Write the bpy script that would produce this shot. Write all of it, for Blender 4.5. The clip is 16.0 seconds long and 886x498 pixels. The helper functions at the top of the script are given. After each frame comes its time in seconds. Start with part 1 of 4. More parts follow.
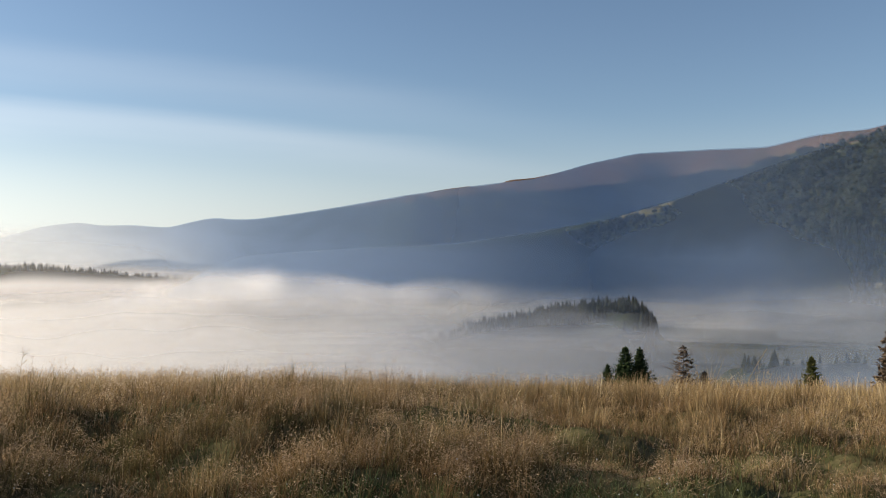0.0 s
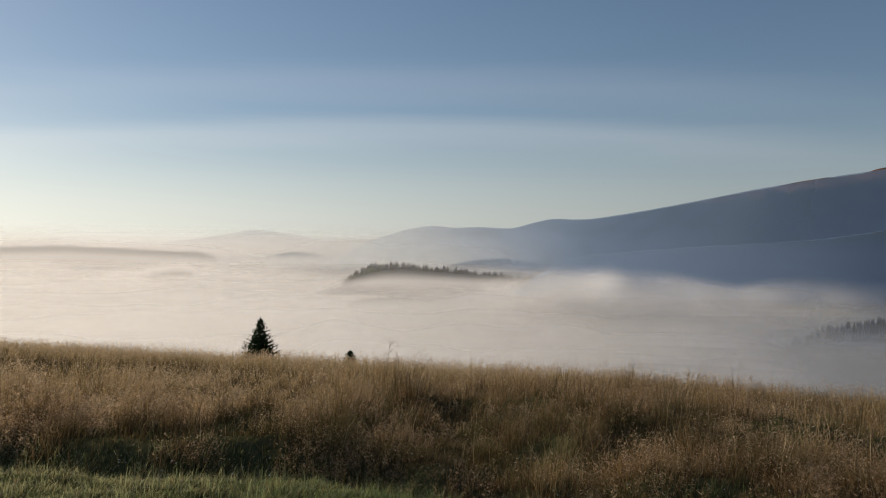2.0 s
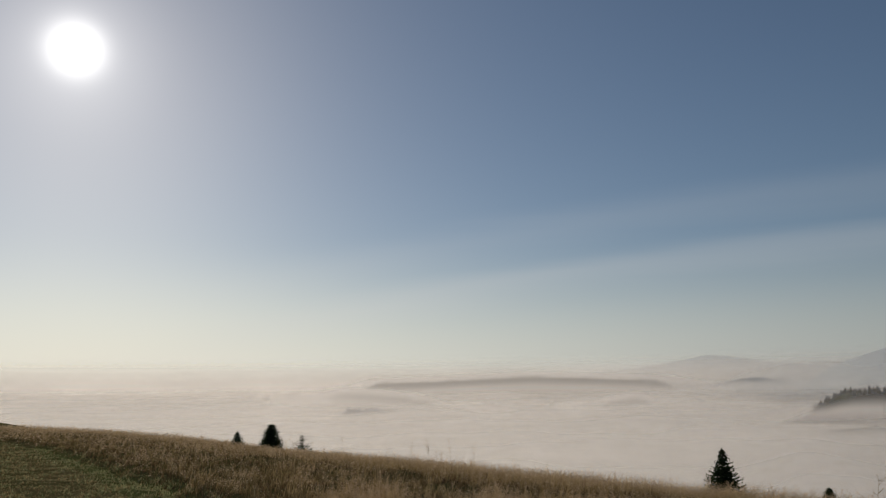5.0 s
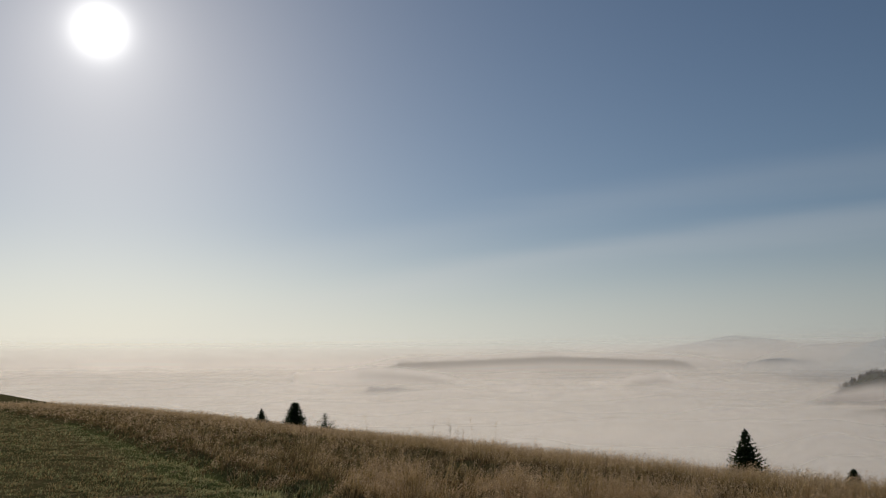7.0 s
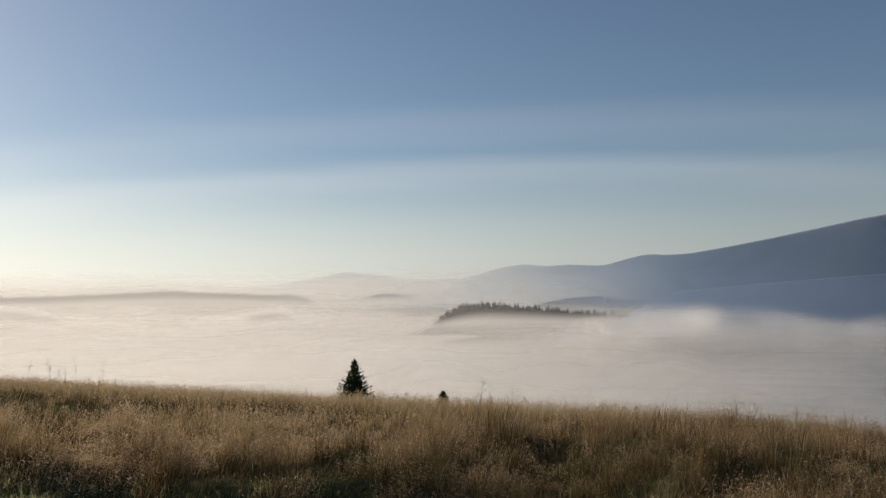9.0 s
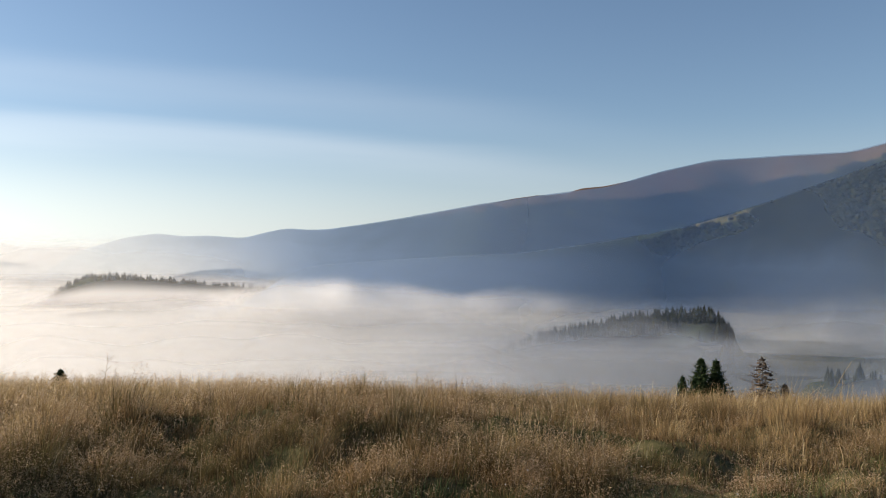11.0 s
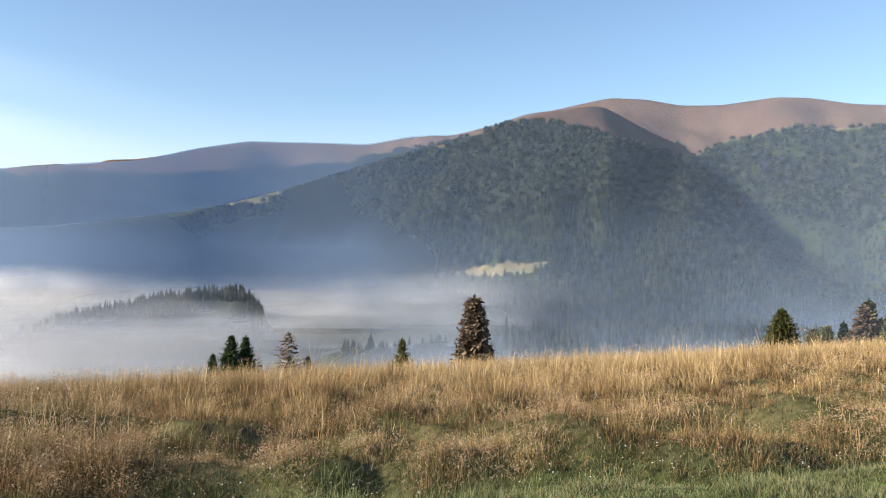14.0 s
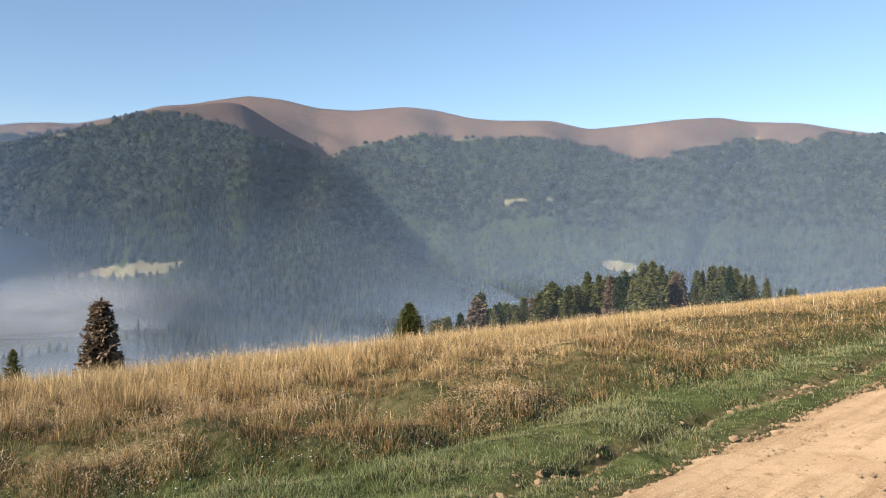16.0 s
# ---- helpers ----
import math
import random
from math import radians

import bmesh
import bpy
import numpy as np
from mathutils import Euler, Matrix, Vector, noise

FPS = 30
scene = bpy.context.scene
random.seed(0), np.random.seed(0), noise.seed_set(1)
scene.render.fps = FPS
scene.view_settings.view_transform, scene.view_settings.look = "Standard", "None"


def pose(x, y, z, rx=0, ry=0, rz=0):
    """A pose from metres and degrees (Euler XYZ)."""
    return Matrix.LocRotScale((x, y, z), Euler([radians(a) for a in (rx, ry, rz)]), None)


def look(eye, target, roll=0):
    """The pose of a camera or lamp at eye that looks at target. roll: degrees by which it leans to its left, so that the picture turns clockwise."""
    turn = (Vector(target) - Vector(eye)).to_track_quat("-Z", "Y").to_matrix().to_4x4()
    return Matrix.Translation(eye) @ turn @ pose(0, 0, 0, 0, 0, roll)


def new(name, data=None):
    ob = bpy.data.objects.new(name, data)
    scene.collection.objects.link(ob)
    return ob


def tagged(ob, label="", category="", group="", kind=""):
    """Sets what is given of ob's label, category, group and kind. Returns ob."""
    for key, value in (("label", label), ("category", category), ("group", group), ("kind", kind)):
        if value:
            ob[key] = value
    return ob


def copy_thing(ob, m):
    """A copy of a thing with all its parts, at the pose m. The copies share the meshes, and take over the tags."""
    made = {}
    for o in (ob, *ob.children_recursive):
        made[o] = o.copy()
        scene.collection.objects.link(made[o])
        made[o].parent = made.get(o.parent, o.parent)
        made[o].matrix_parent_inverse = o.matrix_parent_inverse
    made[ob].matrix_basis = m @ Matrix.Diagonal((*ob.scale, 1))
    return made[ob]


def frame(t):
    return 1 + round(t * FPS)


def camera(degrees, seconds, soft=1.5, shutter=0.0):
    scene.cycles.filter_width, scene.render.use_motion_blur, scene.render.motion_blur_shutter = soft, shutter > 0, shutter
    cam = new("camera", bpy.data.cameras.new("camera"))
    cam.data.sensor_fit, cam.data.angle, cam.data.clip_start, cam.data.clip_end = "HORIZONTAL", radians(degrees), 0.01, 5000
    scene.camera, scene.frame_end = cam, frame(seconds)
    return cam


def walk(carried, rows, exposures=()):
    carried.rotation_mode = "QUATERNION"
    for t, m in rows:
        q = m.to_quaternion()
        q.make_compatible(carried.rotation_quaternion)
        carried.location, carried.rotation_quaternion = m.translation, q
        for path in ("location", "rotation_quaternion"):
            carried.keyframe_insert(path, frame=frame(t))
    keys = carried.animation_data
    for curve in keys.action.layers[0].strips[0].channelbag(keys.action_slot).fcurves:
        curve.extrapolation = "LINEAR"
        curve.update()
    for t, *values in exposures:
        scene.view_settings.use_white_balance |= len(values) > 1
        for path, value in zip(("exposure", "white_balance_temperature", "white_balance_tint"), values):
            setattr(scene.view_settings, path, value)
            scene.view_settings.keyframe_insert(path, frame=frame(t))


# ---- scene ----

import functools

# the camera stands on a track on a hilltop and turns: seconds, heading (clockwise from +y), pitch, roll in degrees
EYE = Vector((0.0, 0.0, 1.6))
TURNS = (
    (0, 36.07, 1.11, 0.20),
    (0.5, 28.45, 1.10, 0.74),
    (1, 22.56, 1.42, 0.83),
    (1.5, 17.19, 1.50, 0.32),
    (2, 12.56, 0.98, 0.19),
    (2.5, 7.07, 0.54, 0.34),
    (3, 1.08, 0.88, 0.52),
    (3.5, -4.97, 1.92, 0.17),
    (4, -10.34, 3.72, -0.39),
    (4.5, -14.66, 6.51, -0.57),
    (5, -18.27, 10.04, -0.85),
    (5.2, -19.42, 10.98, -0.94),
    (6.25, -23.40, 11.20, -0.80),
    (7.3, -15.97, 7.38, -0.40),
    (7.5, -12.61, 6.79, -0.29),
    (8, -4.55, 5.70, -0.38),
    (8.5, 1.26, 4.86, -0.63),
    (9, 6.23, 3.79, -0.83),
    (9.5, 13.73, 2.64, -0.95),
    (9.7, 16.90, 2.52, -0.36),
    (10.75, 28.60, 1.90, 0.20),
    (11.8, 38.55, 1.51, 0.62),
    (12, 40.36, 1.45, 0.78),
    (12.5, 46.09, 1.30, 0.88),
    (13, 51.23, 1.13, 0.97),
    (13.5, 56.93, 0.89, 0.99),
    (14, 63.15, 0.54, 0.90),
    (14.5, 69.55, 0.46, 0.90),
    (15, 75.64, 0.75, 0.32),
    (15.5, 82.11, 0.86, 0.15),
    (16, 88.14, 0.76, 0.46),
)


def heading(az, el=0.0):
    a, e = radians(az), radians(el)
    return Vector((math.sin(a) * math.cos(e), math.cos(a) * math.cos(e), math.sin(e)))


cam = camera(57.1, 16.0, soft=1.15)
walk(cam, [(t, look(EYE, EYE + heading(a, e) * 10, r)) for t, a, e, r in TURNS],
     exposures=[(0.0, 0.45, 6450, 10), (1.5, -0.1, 6550, 10), (3.5, -0.4, 6600, 10), (5.0, -0.85, 6450, 10), (7.5, -0.8, 6450, 10),
                (9.0, -0.25, 6550, 10), (11.8, 0.68, 6350, 10), (13.0, 0.97, 6300, 10), (14.5, 1.32, 6270, 10), (16.0, 1.08, 6250, 10)])
scene.cycles.transparent_max_bounces = 24

# ---- light: low morning sun, clear hazy sky ----
SUN_AZ, SUN_EL = -43.7, 22.1
sun_dir = heading(SUN_AZ, SUN_EL)
sun = new("sun", bpy.data.lights.new("sun", "SUN"))
sun.data.energy, sun.data.angle, sun.data.color = 5.0, radians(0.6), (1.0, 0.86, 0.68)
sun.matrix_world = look(sun_dir * 100, (0, 0, 0))

world = bpy.data.worlds.new("world")
scene.world = world
world.use_nodes = True


class Nodes:
    """A small helper to write node trees."""

    def __init__(self, tree):
        self.tree = tree
        tree.nodes.clear()

    def add(self, kind, values=None, **props):
        n = self.tree.nodes.new(kind)
        for k, v in props.items():
            setattr(n, k, v)
        for k, v in (values or {}).items():
            self.put(n.inputs[k], v)
        return n

    def put(self, socket, v):
        if isinstance(v, bpy.types.NodeSocket):
            self.tree.links.new(v, socket)
        elif isinstance(v, bpy.types.Node):
            self.tree.links.new(v.outputs[0], socket)
        elif isinstance(v, tuple) and len(v) == 3 and socket.type == "RGBA":
            socket.default_value = (*v, 1)
        else:
            socket.default_value = v

    def math(self, op, a, b=0.0, c=0.0, clamp=False):
        n = self.add("ShaderNodeMath", {0: a, 1: b, 2: c}, operation=op)
        n.use_clamp = clamp
        return n

    def span(self, v, a, b, c=0.0, d=1.0):
        return self.add("ShaderNodeMapRange", {0: v, 1: a, 2: b, 3: c, 4: d}, interpolation_type="SMOOTHSTEP")

    def noise(self, scale, detail=3.0, rough=0.55, vector=None, warp=0.0):
        n = self.add("ShaderNodeTexNoise", {"Scale": scale, "Detail": detail, "Roughness": rough, "Distortion": warp})
        if vector is not None:
            self.put(n.inputs["Vector"], vector)
        return n

    def mix(self, fac, a, b, blend="MIX"):
        n = self.add("ShaderNodeMix", data_type="RGBA", blend_type=blend)
        self.put(n.inputs[0], fac)
        self.put(n.inputs[6], a)
        self.put(n.inputs[7], b)
        return n.outputs[2]

    def attr(self, name):
        return self.add("ShaderNodeAttribute", attribute_name=name)


W = Nodes(world.node_tree)
sky = W.add("ShaderNodeTexSky", sky_type="NISHITA", sun_disc=False, sun_elevation=radians(SUN_EL),
            sun_rotation=radians(SUN_AZ), altitude=600.0, air_density=1.0, dust_density=0.5, ozone_density=1.6)
way = W.add("ShaderNodeTexCoord").outputs["Generated"]
sep = W.add("ShaderNodeSeparateXYZ", {0: way})
# thin streaks of high cloud
near = W.add("ShaderNodeVectorMath", {0: way, 1: tuple(sun_dir)}, operation="DOT_PRODUCT").outputs["Value"]
near = W.math("MAXIMUM", near, 0.0)
az_deg = W.math("DEGREES", W.math("ARCTAN2", sep.outputs[0], sep.outputs[1]))
el_deg = W.math("DEGREES", W.math("ARCSINE", sep.outputs[2]))
arc = W.math("SUBTRACT", az_deg, 11.0)
arc = W.math("SUBTRACT", el_deg, W.math("MULTIPLY_ADD", W.math("MULTIPLY", arc, arc), -0.0027, 9.4))
streak = W.noise(3.0, 4.0, 0.5, W.add("ShaderNodeMapping", {"Vector": way, "Scale": (1.0, 1.0, 12.0)})).outputs["Fac"]
arc = W.math("MULTIPLY_ADD", streak, 1.6, W.math("SUBTRACT", arc, 0.8))
band_a = W.math("MULTIPLY", W.span(arc, 1.5, -0.3), W.span(arc, -2.6, 0.0))
band_b = W.math("MULTIPLY", W.span(arc, 5.2, 2.9), W.span(arc, 0.4, 3.2))
reach = W.math("MULTIPLY", W.span(az_deg, 52.0, 24.0), W.span(az_deg, -48.0, -20.0))
veil = W.math("MULTIPLY", reach, W.math("MULTIPLY_ADD", band_b, 0.45, band_a))
toward = W.math("MULTIPLY", near, near)


def warm_white(a, b):
    return W.add("ShaderNodeCombineColor", {k: W.math("MULTIPLY_ADD", toward, b[k], a[k]) for k in range(3)}).outputs[0]


tinted = W.mix(W.math("MULTIPLY", veil, 0.25), sky.outputs[0], warm_white((7.0, 7.4, 7.8), (6.0, 5.6, 5.0)))
# pale ground haze along the horizon, brighter towards the sun
tinted = W.mix(W.math("MULTIPLY", W.span(el_deg, 11.0, 0.0), 0.85), tinted, warm_white((4.5, 4.9, 5.2), (11.5, 10.8, 9.1)))
# the bright aureole round the sun
glow = W.math("MULTIPLY_ADD", W.math("POWER", near, 9.0), 0.55, W.math("MULTIPLY_ADD", W.math("POWER", near, 3200.0), 26.0, W.math("MULTIPLY_ADD", W.math("POWER", near, 420.0), 4.4, W.math("MULTIPLY", W.math("POWER", near, 60.0), 0.7))))
lit = W.mix(1.0, tinted, W.add("ShaderNodeCombineColor", {0: glow, 1: W.math("MULTIPLY", glow, 0.97), 2: W.math("MULTIPLY", glow, 0.92)}).outputs[0], "ADD")
W.add("ShaderNodeOutputWorld", {0: W.add("ShaderNodeBackground", {"Color": lit, "Strength": 0.085})})


# ---- materials ----
def material(name):
    m = bpy.data.materials.new(name)
    m.use_nodes = True
    return m, Nodes(m.node_tree)


def finish(g, shader):
    g.add("ShaderNodeOutputMaterial", {0: shader})


def place(g):
    return g.add("ShaderNodeNewGeometry").outputs["Position"]


def grass_material(name, base, tip, other, dark, through_light=0.35):
    """Blades: darker base and paler tip colour; the stored tint runs from a darker over a second to the first tip
    colour, with a change from blade to blade.
    """
    m, g = material(name)
    along, tint = g.attr("along").outputs["Fac"], g.attr("tint").outputs["Fac"]
    island = g.add("ShaderNodeNewGeometry").outputs["Random Per Island"]
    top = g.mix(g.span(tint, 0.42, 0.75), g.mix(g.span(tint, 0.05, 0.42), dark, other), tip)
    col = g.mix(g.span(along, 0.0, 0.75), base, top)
    col = g.mix(g.span(island, 0.15, 0.95, 0.0, 0.75), col, g.mix(1.0, col, (0.42, 0.38, 0.34), "MULTIPLY"))
    d = g.add("ShaderNodeBsdfDiffuse", {"Color": col, "Roughness": 0.6})
    t = g.add("ShaderNodeBsdfTranslucent", {"Color": col})
    gl = g.add("ShaderNodeBsdfGlossy", {"Color": (0.5, 0.5, 0.5), "Roughness": 0.45})
    s = g.add("ShaderNodeMixShader", {0: through_light, 1: d, 2: t})
    finish(g, g.add("ShaderNodeMixShader", {0: 0.03, 1: s, 2: gl}))
    return m


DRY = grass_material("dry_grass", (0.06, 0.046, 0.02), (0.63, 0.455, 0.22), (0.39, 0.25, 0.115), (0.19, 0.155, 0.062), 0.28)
STEM = grass_material("bleached_stems", (0.40, 0.30, 0.14), (0.80, 0.66, 0.40), (0.78, 0.62, 0.36), (0.6, 0.48, 0.28), 0.22)
HEAD = grass_material("seed_heads", (0.50, 0.36, 0.20), (0.70, 0.54, 0.36), (0.58, 0.42, 0.26), (0.46, 0.34, 0.21), 0.52)
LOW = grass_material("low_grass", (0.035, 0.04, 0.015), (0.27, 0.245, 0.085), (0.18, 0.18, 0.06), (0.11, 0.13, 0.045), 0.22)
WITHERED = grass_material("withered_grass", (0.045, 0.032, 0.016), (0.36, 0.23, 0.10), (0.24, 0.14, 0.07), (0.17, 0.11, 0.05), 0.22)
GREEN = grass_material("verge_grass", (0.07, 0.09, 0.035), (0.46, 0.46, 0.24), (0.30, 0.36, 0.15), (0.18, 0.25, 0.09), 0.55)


def ground_material():
    m, g = material("meadow_soil")
    pos = place(g)
    big, fine = g.noise(0.35, 4.0, 0.6, pos).outputs["Fac"], g.noise(9.0, 4.0, 0.6, pos).outputs["Fac"]
    col = g.mix(g.span(big, 0.35, 0.65), (0.085, 0.083, 0.04), (0.15, 0.12, 0.065))
    col = g.mix(g.math("MULTIPLY", g.attr("turf").outputs["Fac"], 0.5), col, g.mix(g.span(fine, 0.3, 0.7), (0.05, 0.095, 0.025), (0.10, 0.16, 0.045)))
    col = g.mix(g.span(fine, 0.35, 0.7), col, (0.05, 0.055, 0.022))
    d = g.add("ShaderNodeBsdfDiffuse", {"Color": col})
    bump = g.add("ShaderNodeBump", {"Height": fine, "Strength": 0.6, "Distance": 0.05})
    g.put(d.inputs["Normal"], bump)
    finish(g, d)
    return m


def dirt_material(name, tone, relief):
    m, g = material(name)
    pos = place(g)
    big, mid, fine = (g.noise(s, 5.0, 0.6, pos).outputs["Fac"] for s in (0.7, 6.0, 60.0))
    col = g.mix(g.span(big, 0.3, 0.7), (0.33, 0.235, 0.15), (0.41, 0.31, 0.205))
    across = g.add("ShaderNodeVectorMath", {0: pos, 1: (0.656, 0.755, 0.0)}, operation="DOT_PRODUCT").outputs["Value"]
    along = g.add("ShaderNodeVectorMath", {0: pos, 1: (0.755, -0.656, 0.0)}, operation="DOT_PRODUCT").outputs["Value"]
    lane = g.add("ShaderNodeCombineXYZ", {0: g.math("MULTIPLY", across, 5.0), 1: g.math("MULTIPLY", along, 0.35)})
    streak = g.noise(1.0, 4.0, 0.65, lane).outputs["Fac"]
    col = g.mix(g.span(streak, 0.42, 0.66), col, (0.24, 0.165, 0.10))
    col = g.mix(g.span(mid, 0.5, 0.7, 0.0, 0.7), col, (0.25, 0.17, 0.10))
    col = g.mix(g.span(fine, 0.5, 0.7), col, (0.47, 0.37, 0.27))
    col = g.mix(1.0, col, (tone, tone * 0.97, tone * 0.93), "MULTIPLY")
    h = g.math("ADD", g.math("MULTIPLY", mid, 0.6), g.math("MULTIPLY", fine, 0.25))
    d = g.add("ShaderNodeBsdfDiffuse", {"Color": col, "Roughness": 0.7})
    g.put(d.inputs["Normal"], g.add("ShaderNodeBump", {"Height": h, "Strength": 1.0, "Distance": relief}))
    finish(g, d)
    return m


def leaf_material(name, a, b, through_light=0.2):
    m, g = material(name)
    island = g.add("ShaderNodeNewGeometry").outputs["Random Per Island"]
    one = g.add("ShaderNodeObjectInfo").outputs["Random"]
    col = g.mix(island, a, b)
    col = g.mix(g.math("MULTIPLY", one, 0.35), col, g.mix(1.0, col, (0.6, 0.62, 0.6), "MULTIPLY"))
    s = g.add("ShaderNodeMixShader", {0: through_light, 1: g.add("ShaderNodeBsdfDiffuse", {"Color": col}), 2: g.add("ShaderNodeBsdfTranslucent", {"Color": col})})
    finish(g, s)
    return m


def bark_material():
    m, g = material("bark")
    n = g.noise(14.0, 4.0, 0.6, g.add("ShaderNodeMapping", {"Vector": place(g), "Scale": (1, 1, 0.25)})).outputs["Fac"]
    d = g.add("ShaderNodeBsdfDiffuse", {"Color": g.mix(n, (0.06, 0.045, 0.035), (0.22, 0.17, 0.13))})
    g.put(d.inputs["Normal"], g.add("ShaderNodeBump", {"Height": n, "Strength": 0.8, "Distance": 0.03}))
    finish(g, d)
    return m


def slope_material():
    """Mountain side: the stored cover (0 forest floor, 0.5 pasture, 1 alpine grass) sets the colour."""
    m, g = material("mountain_side")
    pos = place(g)
    cover = g.attr("cover").outputs["Fac"]
    big, mid, fine = (g.noise(s, 5.0, 0.6, pos).outputs["Fac"] for s in (0.0018, 0.012, 0.06))
    alpine = g.mix(g.span(big, 0.35, 0.65), (0.100, 0.064, 0.050), (0.130, 0.086, 0.064))
    alpine = g.mix(g.span(mid, 0.5, 0.75), alpine, (0.075, 0.068, 0.048))
    alpine = g.mix(g.span(fine, 0.5, 0.8), alpine, (0.165, 0.12, 0.085))
    past = g.mix(g.span(mid, 0.4, 0.6), (0.20, 0.17, 0.095), (0.13, 0.125, 0.062))
    wood = g.mix(fine, (0.022, 0.032, 0.014), (0.05, 0.06, 0.03))
    col = g.mix(g.span(cover, 0.2, 0.4), wood, g.mix(g.span(cover, 0.6, 0.9), past, alpine))
    d = g.add("ShaderNodeBsdfDiffuse", {"Color": col})
    g.put(d.inputs["Normal"], g.add("ShaderNodeBump", {"Height": g.math("ADD", mid, fine), "Strength": 0.5, "Distance": 12.0}))
    finish(g, d)
    return m


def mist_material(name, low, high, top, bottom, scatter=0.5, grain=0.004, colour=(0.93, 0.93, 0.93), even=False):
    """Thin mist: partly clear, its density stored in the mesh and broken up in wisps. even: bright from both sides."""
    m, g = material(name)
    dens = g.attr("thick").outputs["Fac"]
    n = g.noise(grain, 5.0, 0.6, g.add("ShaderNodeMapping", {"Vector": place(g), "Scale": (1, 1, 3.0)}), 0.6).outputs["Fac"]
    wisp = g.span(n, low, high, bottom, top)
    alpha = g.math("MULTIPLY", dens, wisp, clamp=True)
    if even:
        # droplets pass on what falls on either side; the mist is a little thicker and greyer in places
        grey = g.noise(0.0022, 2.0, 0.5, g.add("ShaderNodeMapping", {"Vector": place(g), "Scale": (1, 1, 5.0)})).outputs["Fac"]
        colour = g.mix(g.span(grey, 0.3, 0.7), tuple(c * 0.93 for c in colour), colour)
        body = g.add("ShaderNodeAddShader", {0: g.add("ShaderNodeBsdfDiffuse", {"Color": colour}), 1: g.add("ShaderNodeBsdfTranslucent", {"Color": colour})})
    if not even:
        # pale mixes in a lighter colour that stands in for sunlit haze
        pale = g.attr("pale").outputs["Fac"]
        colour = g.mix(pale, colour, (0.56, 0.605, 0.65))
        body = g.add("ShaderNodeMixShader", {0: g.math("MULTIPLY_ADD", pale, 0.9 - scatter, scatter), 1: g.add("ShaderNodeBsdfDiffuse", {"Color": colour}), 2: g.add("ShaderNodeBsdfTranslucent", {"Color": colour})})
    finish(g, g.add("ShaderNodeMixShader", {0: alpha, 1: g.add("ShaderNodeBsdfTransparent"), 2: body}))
    return m


PETAL = leaf_material("white_petals", (0.5, 0.5, 0.47), (0.7, 0.7, 0.66))
CLOD = dirt_material("earth_clods", 0.62, 0.01)
SOIL, DIRT, BARK, SLOPE = ground_material(), dirt_material("dry_dirt", 0.82, 0.02), bark_material(), slope_material()
NEEDLE = leaf_material("spruce_needles", (0.020, 0.038, 0.018), (0.070, 0.095, 0.042))
LIGHT_NEEDLE = leaf_material("young_needles", (0.05, 0.06, 0.02), (0.115, 0.115, 0.042))
BROWN_NEEDLE = leaf_material("brown_needles", (0.095, 0.070, 0.052), (0.22, 0.165, 0.12))
MIXED_NEEDLE = leaf_material("wood_edge_needles", (0.050, 0.062, 0.028), (0.175, 0.170, 0.070))
WOOD = leaf_material("far_canopy", (0.006, 0.010, 0.008), (0.042, 0.048, 0.032), 0.1)
# the blue of light scattered over distance is put into this colour
HAZE = mist_material("painted_slope_haze", 0.25, 0.75, 1.15, 0.85, 0.5, 0.0015, (0.405, 0.535, 0.755))
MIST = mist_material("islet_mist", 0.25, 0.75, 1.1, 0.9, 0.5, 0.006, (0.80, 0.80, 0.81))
# mist whose bluish colour also stands in for distance haze
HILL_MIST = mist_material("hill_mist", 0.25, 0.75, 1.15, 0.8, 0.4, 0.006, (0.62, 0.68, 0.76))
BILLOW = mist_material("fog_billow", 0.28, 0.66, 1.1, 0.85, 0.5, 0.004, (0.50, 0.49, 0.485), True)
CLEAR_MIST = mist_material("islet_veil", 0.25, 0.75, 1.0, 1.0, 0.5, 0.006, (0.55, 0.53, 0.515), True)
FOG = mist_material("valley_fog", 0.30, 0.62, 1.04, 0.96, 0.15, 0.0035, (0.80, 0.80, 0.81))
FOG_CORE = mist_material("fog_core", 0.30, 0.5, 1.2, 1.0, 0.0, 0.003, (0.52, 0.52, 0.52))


# ---- shapes ----
def hash2(ix, iy, seed):
    h = (ix.astype(np.int64) * 374761393 + iy.astype(np.int64) * 668265263 + seed * 974634757) & 0xFFFFFFFF
    h = ((h ^ (h >> 13)) * 1274126177) & 0xFFFFFFFF
    return ((h ^ (h >> 16)) & 0xFFFFFF) / float(0xFFFFFF)


def vnoise(x, y, seed=0):
    ix, iy = np.floor(x), np.floor(y)
    fx, fy = x - ix, y - iy
    fx, fy = fx * fx * (3 - 2 * fx), fy * fy * (3 - 2 * fy)
    a, b = hash2(ix, iy, seed), hash2(ix + 1, iy, seed)
    c, d = hash2(ix, iy + 1, seed), hash2(ix + 1, iy + 1, seed)
    return (a * (1 - fx) + b * fx) * (1 - fy) + (c * (1 - fx) + d * fx) * fy


def fbm(x, y, seed=0, octaves=4):
    x, y = np.asarray(x, float), np.asarray(y, float)
    s, a = 0.0, 0.5
    for k in range(octaves):
        s = s + a * vnoise(x * 2 ** k, y * 2 ** k, seed + k)
        a *= 0.5
    return s / (1 - 0.5 ** octaves)


def smooth(a, b, v):
    t = np.clip((v - a) / (b - a), 0, 1)
    return t * t * (3 - 2 * t)


